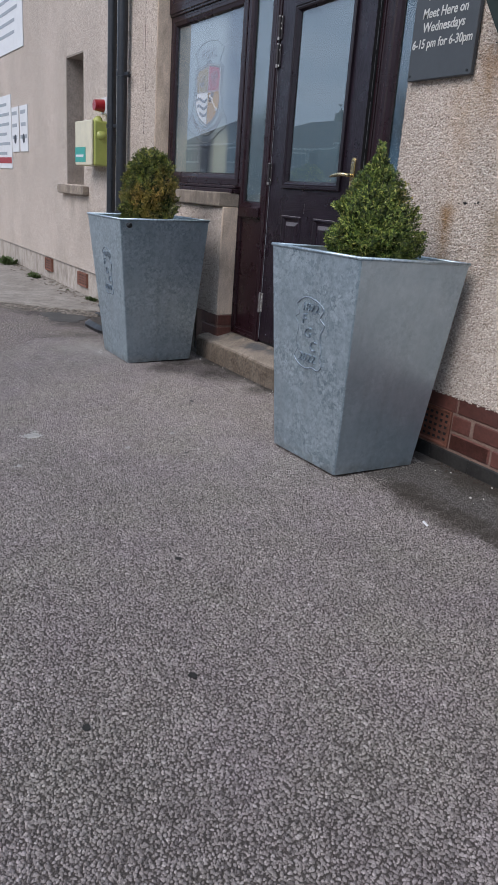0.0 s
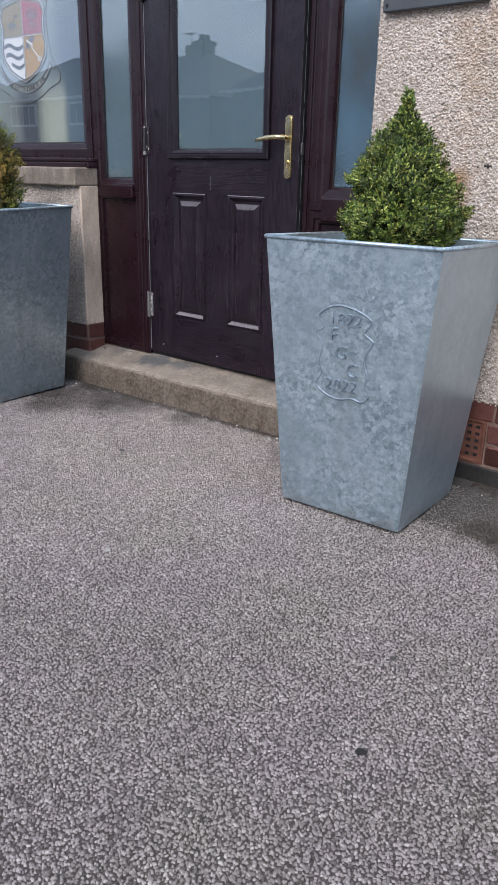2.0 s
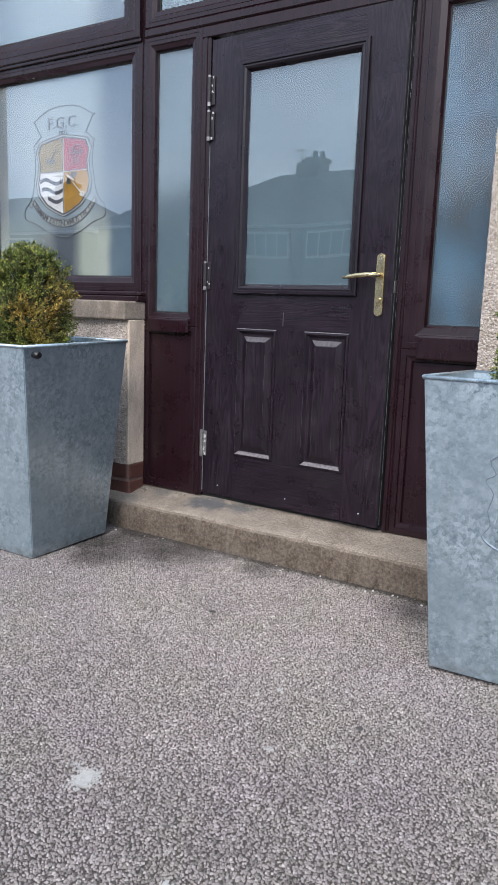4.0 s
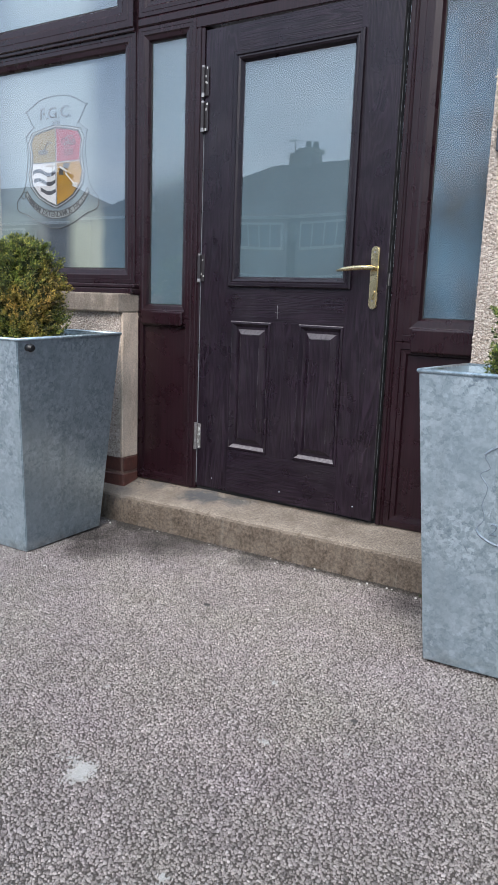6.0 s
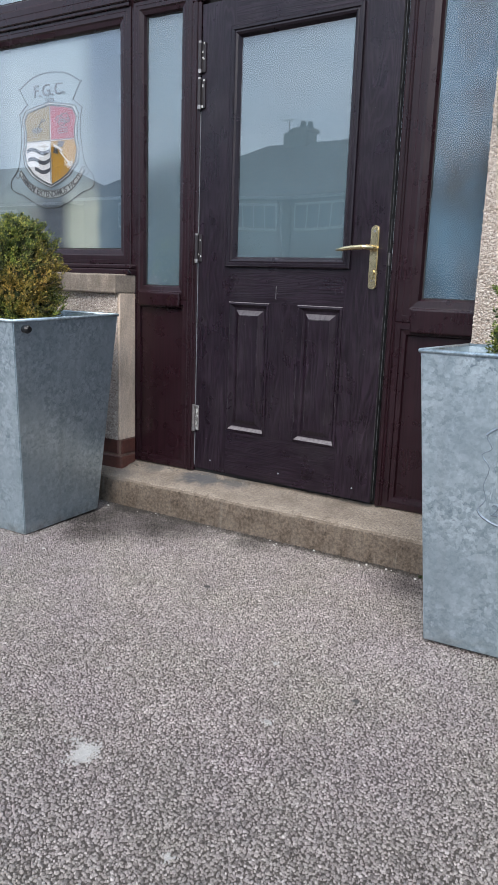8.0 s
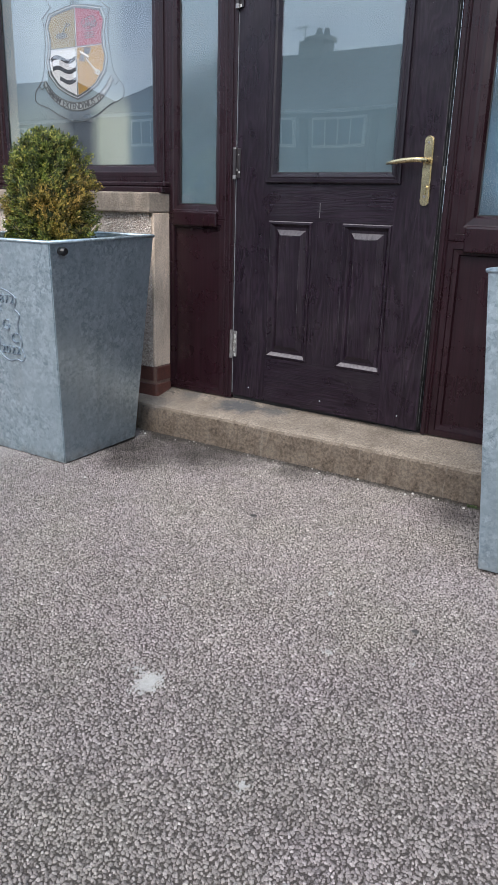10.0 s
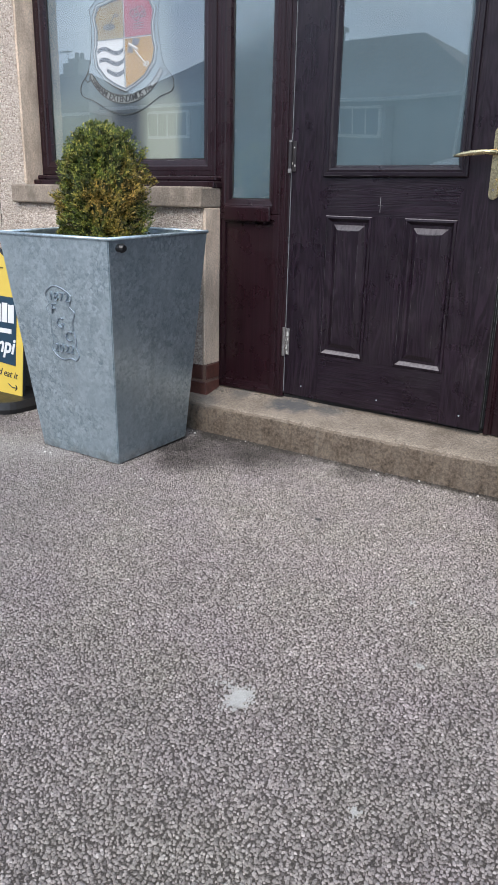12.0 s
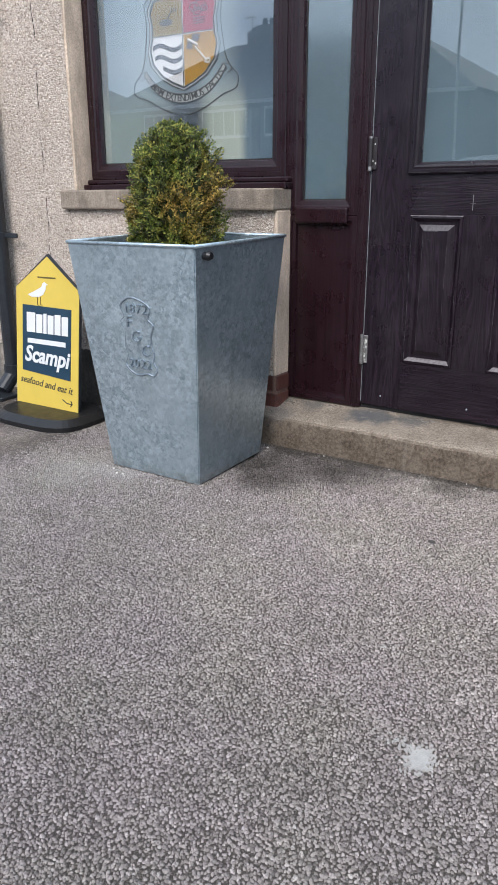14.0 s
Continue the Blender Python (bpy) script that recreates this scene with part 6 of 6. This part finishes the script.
def wall_sign(x0, x1, z0, z1, label, rows_, ink, extra=None):
    ob = thing("wall_sign", ((x0 + x1) / 2, WF, z0), label, "sign", "signs on the wall")
    part("sheet", boxed(x0, x1, WF - 0.012, WF - 0.001, z0, z1, bevel=0.002), PAPER, ob)
    if rows_:
        p = (z1 - z0) * 0.8 / rows_
        bars("print_bar", x0 + 0.06 * (x1 - x0), x1 - 0.06 * (x1 - x0), WF - 0.012, z1 - 0.1 * (z1 - z0), rows_, p, p * 0.3, ink, ob, rnd)
    if extra == "band":
        part("print_band", boxed(x0 + 0.02, x1 - 0.02, WF - 0.014, WF - 0.012, z0 + 0.06, z0 + 0.13), REDINK, ob, "dark red band")
    if extra == "dot":
        d_ = bmesh.new()
        rod(d_, ((x0 + x1) / 2, WF - 0.0145, z0 + 0.14), ((x0 + x1) / 2, WF - 0.012, z0 + 0.14), 0.05, 16)
        part("print_disc", d_, INK, ob, "black disc")
    return ob


wall_sign(-7.0, -5.13, 2.42, 3.3, "large white sign with lines of grey print", 6, GREYINK)
wall_sign(-6.5, -5.78, 1.15, 1.98, "white notice with grey print and red band", 6, GREYINK, "band")
wall_sign(-5.74, -5.42, 1.34, 1.83, "small white notice with a black disc", 3, GREYINK, "dot")
wall_sign(-5.36, -5.03, 1.34, 1.83, "small white notice with a black disc", 3, GREYINK, "dot")

# ---- small things on the ground ----


def flakes(bm, x, y, sx, sy, count, big, seed):
    """Dried paint left as many ragged flakes between the chippings."""
    rnd_ = random.Random(seed)
    for k in range(count):
        px, py = rnd_.gauss(x, sx), rnd_.gauss(y, sy)
        far = math.hypot((px - x) / sx, (py - y) / sy)
        r = max(0.0015, big * rnd_.uniform(0.5, 1.0) * math.exp(-0.45 * far))
        n = rnd_.randint(5, 8)
        t0 = rnd_.uniform(0, 6)
        ring_ = [bm.verts.new((px + r * rnd_.uniform(0.6, 1.2) * math.cos(t0 + 6.283 * i / n), py + r * rnd_.uniform(0.6, 1.2) * math.sin(t0 + 6.283 * i / n), 0.0036 + rnd_.random() * 0.001)) for i in range(n)]
        low = [bm.verts.new((v.co.x, v.co.y, -0.002)) for v in ring_]
        bm.faces.new(ring_)
        for i in range(n):
            bm.faces.new((ring_[i], low[i], low[(i + 1) % n], ring_[(i + 1) % n]))
    return bm


paint = bmesh.new()
for k, (x, y, sx, sy, n, big) in enumerate(((0.897, -1.675, 0.015, 0.021, 230, 0.0085), (0.85, -1.65, 0.02, 0.01, 34, 0.006), (1.175, -1.343, 0.007, 0.006, 22, 0.006), (1.055, -1.086, 0.006, 0.006, 14, 0.005),
                                            (1.236, -1.814, 0.008, 0.008, 18, 0.006), (1.362, -1.274, 0.004, 0.004, 8, 0.004), (0.694, -1.369, 0.004, 0.004, 8, 0.004))):
    flakes(paint, x, y, sx, sy, n, big, k + 3)
solid("dried_paint", paint, CHALK, "pale paint splashes dried between the chippings", "stain", "stuff")
for k, (x, y, r) in enumerate(((2.163, -1.566, 0.009), (2.69, -1.778, 0.009), (0.6, -0.76, 0.009), (2.751, -2.052, 0.008), (1.319, -1.137, 0.007), (2.07, -1.266, 0.006))):
    solid("gum_spot", blob(x, y, 0.0, r * 1.25, r, k + 31, 14, 0.4, 0.0046), TAR if x > 2.1 else TAR_PATCH, "flattened dark chewing gum on the asphalt", "stain", group="gum spots")
b_ = bmesh.new()
rod(b_, (2.254, -0.656, 0.0065), (2.284, -0.666, 0.0065), 0.0042, 8)
solid("cigarette_end", b_, PAPER, "pale cigarette end lying on the asphalt", "litter")
rnd = random.Random(21)
b_ = bmesh.new()
for k in range(76):
    if k < 36:
        x, y = rnd.uniform(-0.35, 1.35), -0.214 - abs(rnd.gauss(0, 0.03))
    elif k < 54:
        x, y = rnd.uniform(1.85, 2.7), rnd.uniform(-0.4, -0.13)
    else:
        x, y = rnd.uniform(-0.85, -0.1), rnd.uniform(-0.86, -0.78)
    r = 0.0016 + 0.004 * rnd.random() ** 2
    bmesh.ops.create_icosphere(b_, subdivisions=1, radius=r, matrix=Matrix.Translation((x, y, r * 0.5)) @ pose(0, 0, 0, rnd.uniform(0, 180), rnd.uniform(0, 180)))
dirt = bmesh.new()
for k in range(1500):
    if k < 900:
        x = rnd.uniform(1.8, 3.6)
        y = WF - 0.005 - abs(rnd.gauss(0, 0.03))
    else:
        x = 1.3 - 1.7 * rnd.random() ** 1.6
        y = -0.207 - abs(rnd.gauss(0, 0.012))
    r = rnd.uniform(0.0015, 0.005)
    n = 6
    t0 = rnd.uniform(0, 6)
    top_ = [dirt.verts.new((x + 1.6 * r * rnd.uniform(0.7, 1.2) * math.cos(t0 + 6.283 * i / n), y + r * rnd.uniform(0.7, 1.2) * math.sin(t0 + 6.283 * i / n), 0.0006 + 0.0006 * rnd.random())) for i in range(n)]
    mid_ = dirt.verts.new((x, y, 0.002 + 0.002 * rnd.random()))
    for i in range(n):
        dirt.faces.new((top_[i], top_[(i + 1) % n], mid_))
solid("damp_dirt", dirt, SOIL, "damp dark dirt and moss along wall and step", "dirt", "stuff")
solid("loose_grit", b_, GRIT, "scattered pale grit and chippings by the step", "grit", "stuff")


def weed(x, y, size, seed):
    rnd_ = random.Random(seed)
    ob = thing("weed", (x, y, 0), "small green weed growing at the foot of the wall", "weed", "weeds")
    bm = bmesh.new()
    for k in range(130):
        a, t = rnd_.uniform(0, 6.28), rnd_.uniform(0.2, 1.2)
        L = size * rnd_.uniform(0.3, 0.62)
        d = Vector((math.cos(a) * math.cos(t), math.sin(a) * math.cos(t) * 0.8, math.sin(t)))
        s = Vector((-math.sin(a), math.cos(a), 0)) * L * 0.2
        p = Vector((x, y, 0)) + Vector((rnd_.uniform(-1, 1), rnd_.uniform(-0.5, 0.3), 0)) * size * 0.6
        v = [bm.verts.new(q) for q in (p, p + d * L * 0.6 + s, p + d * L - Vector((0, 0, L * 0.12)), p + d * L * 0.6 - s)]
        bm.faces.new(v)
    part("leaves", bm, WEED, ob)


for k, (x, y, s) in enumerate(((-2.75, -0.16, 0.12), (-4.43, -0.24, 0.15), (-5.74, -0.22, 0.24), (-1.16, -0.3, 0.07), (-3.4, -0.19, 0.06), (1.2, -0.235, 0.025))):
    weed(x, y, s, k + 50)

# ---- across the road, seen in the glass ----


def house(x0, x1, y, eave, ridge, chimneys, bays, hips=(3.3, 3.3)):
    ob = thing("house", ((x0 + x1) / 2, y - 4, 0), "grey rendered semi-detached house with hipped slate roof", "house", "houses across the road")
    y1 = y - 8
    part("walls", boxed(x0, x1, y1, y, 0, eave), HOUSE_WALL, ob)
    rf = bmesh.new()
    o = 0.35
    e = [rf.verts.new(p) for p in ((x0 - o, y + o, eave), (x1 + o, y + o, eave), (x1 + o, y1 - o, eave), (x0 - o, y1 - o, eave))]
    h_ = [rf.verts.new(p) for p in ((x0 + hips[0], (y + y1) / 2, ridge), (x1 - hips[1], (y + y1) / 2, ridge))]
    for f in ((e[0], e[1], h_[1], h_[0]), (e[1], e[2], h_[1]), (e[2], e[3], h_[0], h_[1]), (e[3], e[0], h_[0]), e[::-1]):
        rf.faces.new(f)
    roof = part("roof", rf, ROOF, ob, "grey slate hipped roof")
    part("gutter", boxed(x0 - o, x1 + o, y + o - 0.02, y + o + 0.1, eave - 0.12, eave), GREYINK, ob, "pale eaves gutter")
    for cx_ in chimneys:
        my = (y + y1) / 2
        part("chimney", boxed(cx_ - 0.56, cx_ + 0.56, my - 0.4, my + 0.4, ridge - 1.0, ridge + 0.42), HOUSE_WALL, roof, "brick chimney stack")
        part("chimney_cap", boxed(cx_ - 0.1, cx_ + 0.68, my - 0.45, my + 0.45, ridge + 0.42, ridge + 0.6), HOUSE_WALL, roof)
        for d, h_ in ((-0.4, 0.62), (0.12, 0.95), (0.48, 0.9)):
            p_ = bmesh.new()
            rod(p_, (cx_ + d, my, ridge + 0.42), (cx_ + d, my, ridge + h_), 0.14, 10, 0.11)
            part("chimney_pot", p_, ROOF, roof)
        p_ = bmesh.new()
        rod(p_, (cx_ - 0.55, my, ridge), (cx_ - 0.55, my, ridge + 1.15), 0.02, 6)
        for k in range(5):
            rod(p_, (cx_ - 0.9 + k * 0.12, my - 0.22, ridge + 1.05), (cx_ - 0.9 + k * 0.12, my + 0.22, ridge + 1.05), 0.012, 5)
        rod(p_, (cx_ - 0.95, my, ridge + 1.05), (cx_ - 0.35, my, ridge + 1.05), 0.015, 6)
        part("aerial", p_, ROOF, roof, "thin television aerial")
    for cx_ in bays:
        part("bay", boxed(cx_ - 1.25, cx_ + 1.25, y, y + 0.6, 0, eave - 0.3), HOUSE_WALL, ob, "two-storey bay")
        for z0, z1 in ((0.9, 2.2), (eave - 1.3, eave - 0.42)):
            wd = part("window", boxed(cx_ - 1.1, cx_ + 1.1, y + 0.6, y + 0.75, z0 - 0.1, z1 + 0.1), GREYINK, ob, "white framed window")
            for j in range(4):
                part("pane", boxed(cx_ - 1.03 + j * 0.53, cx_ - 0.56 + j * 0.53, y + 0.75, y + 0.762, z0, z1), SLATE, wd)
    return ob


house(-24.0, -9.7, -24.5, 4.75, 7.65, (-18.1,), (-20.1, -17.0, -14.0), (4.3, 4.2))
house(-39.6, -25.4, -24.5, 4.6, 7.15, (-30.2,), (-34.0, -29.0), (4.2, 4.0))
house(-57.0, -42.5, -26.0, 4.5, 7.0, (-49.0,), (-53.0, -46.0), (4.2, 4.2))
house(-8.4, 5.8, -25.0, 4.6, 7.3, (0.5,), (-5.2, 2.0), (4.2, 4.2))
hl = bmesh.new()
prev = None
for k in range(61):
    x = -620 + k * 20
    z = 24 + 16 * noise.noise((x * 0.006, 2.0, 0)) + 6 * noise.noise((x * 0.03, 5.0, 0))
    row = [hl.verts.new((x, -230, -1)), hl.verts.new((x, -300, z * 0.8)), hl.verts.new((x, -360, z))]
    if prev:
        for j in range(2):
            hl.faces.new((prev[j], row[j], row[j + 1], prev[j + 1]))
    prev = row
solid("backdrop", hl, HILL, "low green hills far beyond the houses", "hills", "structure")
for x, y, h_ in ((-8.25, -20.0, 8.5), (-40.0, -29.5, 6.0)):
    sl_ = thing("street_lamp", (x, y, 0), "grey steel street lamp with a short arm", "street lamp", "street lamps")
    b_ = bmesh.new()
    rod(b_, (x, y, 0), (x, y, h_), 0.05, 12, 0.03)
    part("pole", b_, GREYINK, sl_)
    b_ = bmesh.new()
    rod(b_, (x, y, h_ - 0.05), (x + 0.9, y + 0.4, h_ + 0.15), 0.04, 8)
    part("arm", b_, GREYINK, sl_)
    part("lantern", boxed(x + 0.8, x + 1.4, y + 0.3, y + 0.55, h_ + 0.08, h_ + 0.24, bevel=0.03), GREYINK, sl_)



def parked_car(x0, y0, label):
    """A hatchback seen only in the glass, its nose towards +x and its near flank at y0."""
    ob = thing("car", (x0 + 2.1, y0 - 0.85, 0), label, "car")
    low_ = [(0.05, 0.28), (0.0, 0.62), (0.1, 0.95), (3.0, 0.98), (4.0, 0.86), (4.22, 0.66), (4.2, 0.28)]
    body_ = slab(bmesh.new(), [(x0 + x, z) for x, z in low_], y0 - 1.7, y0)
    bmesh.ops.bevel(body_, geom=body_.edges[:], offset=0.06, segments=3, affect="EDGES")
    shell = part("body", body_, CAR_PAINT, ob, "glossy pale car body")
    cab = bmesh.new()
    ring_a = [(0.12, 0.93), (0.5, 1.29), (1.1, 1.46), (2.1, 1.51), (2.6, 1.43), (3.25, 0.94)]
    near_, far_ = [], []
    for x, z in ring_a:
        tuck = 0.05 + 0.22 * max(0.0, (z - 0.93) / 0.53)
        near_.append(cab.verts.new((x0 + x, y0 - tuck, z)))
        far_.append(cab.verts.new((x0 + x, y0 - 1.7 + tuck, z)))
    cab.faces.new(near_)
    cab.faces.new(far_[::-1])
    for k in range(6):
        cab.faces.new((near_[k], far_[k], far_[(k + 1) % 6], near_[(k + 1) % 6]))
    bmesh.ops.bevel(cab, geom=cab.edges[:], offset=0.045, segments=3, affect="EDGES")
    part("roof", cab, CAR_PAINT, shell, "rounded pale car roof")
    for a_, b_, c_ in ((0.55, 1.35, 0.0), (1.43, 2.45, 0.25)):
        gl = bmesh.new()
        q = [gl.verts.new((x0 + x, y0 - 0.05 - 0.415 * (z - 0.93) + 0.004, z)) for x, z in ((a_, 1.0), (b_ + c_, 1.0), (b_ - 0.08, 1.3), (a_ + 0.06 + 0.16 * (c_ == 0), 1.3))]
        back = [gl.verts.new((v.co.x, v.co.y - 0.02, v.co.z)) for v in q]
        gl.faces.new(q)
        gl.faces.new(back[::-1])
        for k in range(4):
            gl.faces.new((q[k], back[k], back[(k + 1) % 4], q[(k + 1) % 4]))
        part("side_window", gl, BLACK, shell, "dark side window")
    for x in (0.75, 3.4):
        for y in (y0 - 0.1, y0 - 1.6):
            ty = bmesh.new()
            rod(ty, (x0 + x, y - 0.1, 0.31), (x0 + x, y + 0.105, 0.31), 0.31, 28)
            bmesh.ops.bevel(ty, geom=[e for e in ty.edges if abs(e.verts[0].co.y - e.verts[1].co.y) < 0.01], offset=0.03, segments=2, affect="EDGES")
            tyre = part("tyre", ty, RUBBER, ob, "black tyre")
            rm_ = bmesh.new()
            rod(rm_, (x0 + x, y - 0.11, 0.31), (x0 + x, y + 0.115, 0.31), 0.2, 20)
            part("rim", rm_, STEEL, tyre)
    return ob


parked_car(-2.9, -5.0, "pale hatchback car parked on the forecourt, mirrored in glass")

# ---- bricks and air bricks of the plinth ----
brick_me = to_mesh("brick", boxed(-0.1095, 0.1095, -0.006, 0.03, -0.035, 0.035, bevel=0.005), BRICK)
short_me = to_mesh("brick_half", boxed(-0.051, 0.051, -0.006, 0.03, -0.0335, 0.0335, bevel=0.004), BRICK)


def lay(x, z, me=brick_me):
    ob = new("brick", me)
    ob.parent = wall
    ob.location = (x, WF + 0.006, z)


rnd = random.Random(9)
for row, (z, x0) in enumerate(((0.270, 1.381), (0.190, 1.365), (0.108, 1.366))):
    for k in range(14):
        x = x0 + 0.2275 * k + 0.112 + (0.0 if row == 0 else 0.115 if row == 1 else 0.0)
        if row and 1.5 < x < 1.88:
            continue
        lay(x, z + rnd.uniform(-0.0015, 0.0015))
lay(1.868, 0.190, short_me)
lay(1.928, 0.108, brick_me)
for row, z in enumerate((0.25, 0.17, 0.09)):
    for k in range(7):
        x = -1.945 + 0.2275 * k + (0.108 if row % 2 else 0.0)
        if -0.65 < x < -0.45:
            lay(x + 0.11 if x + 0.22 < -0.34 else -0.456, z)


for z in (0.25, 0.17, 0.09):
    part("brick", boxed(-0.347, -0.3385, WF + 0.001, -0.018, z - 0.0335, z + 0.0335, bevel=0.003), BRICK, wall)


def air_brick(x0, x1, z0, z1, cols, rows_):
    ob = part("air_brick", rings(bmesh.new(), x0, x1, z0, z1, [(0, WF + 0.03), (0, WF - 0.004), (0.008, WF - 0.004), (0.012, WF + 0.004)]), TERRA, wall, "terracotta air brick")
    w, h_ = (x1 - x0 - 0.03) / cols, (z1 - z0 - 0.03) / rows_
    for i in range(cols):
        for j in range(rows_):
            cx_, cz_ = x0 + 0.015 + (i + 0.5) * w, z0 + 0.015 + (j + 0.5) * h_
            part("hole", rings(bmesh.new(), cx_ - w * 0.26, cx_ + w * 0.26, cz_ - h_ * 0.22, cz_ + h_ * 0.22, [(0, WF + 0.0035), (0.001, WF + 0.002)]), RUBBER, ob)


air_brick(1.60, 1.812, 0.074, 0.236, 6, 5)
air_brick(-4.46, -4.2, 0.1, 0.235, 5, 4)
air_brick(-3.3, -3.03, 0.09, 0.22, 5, 4)
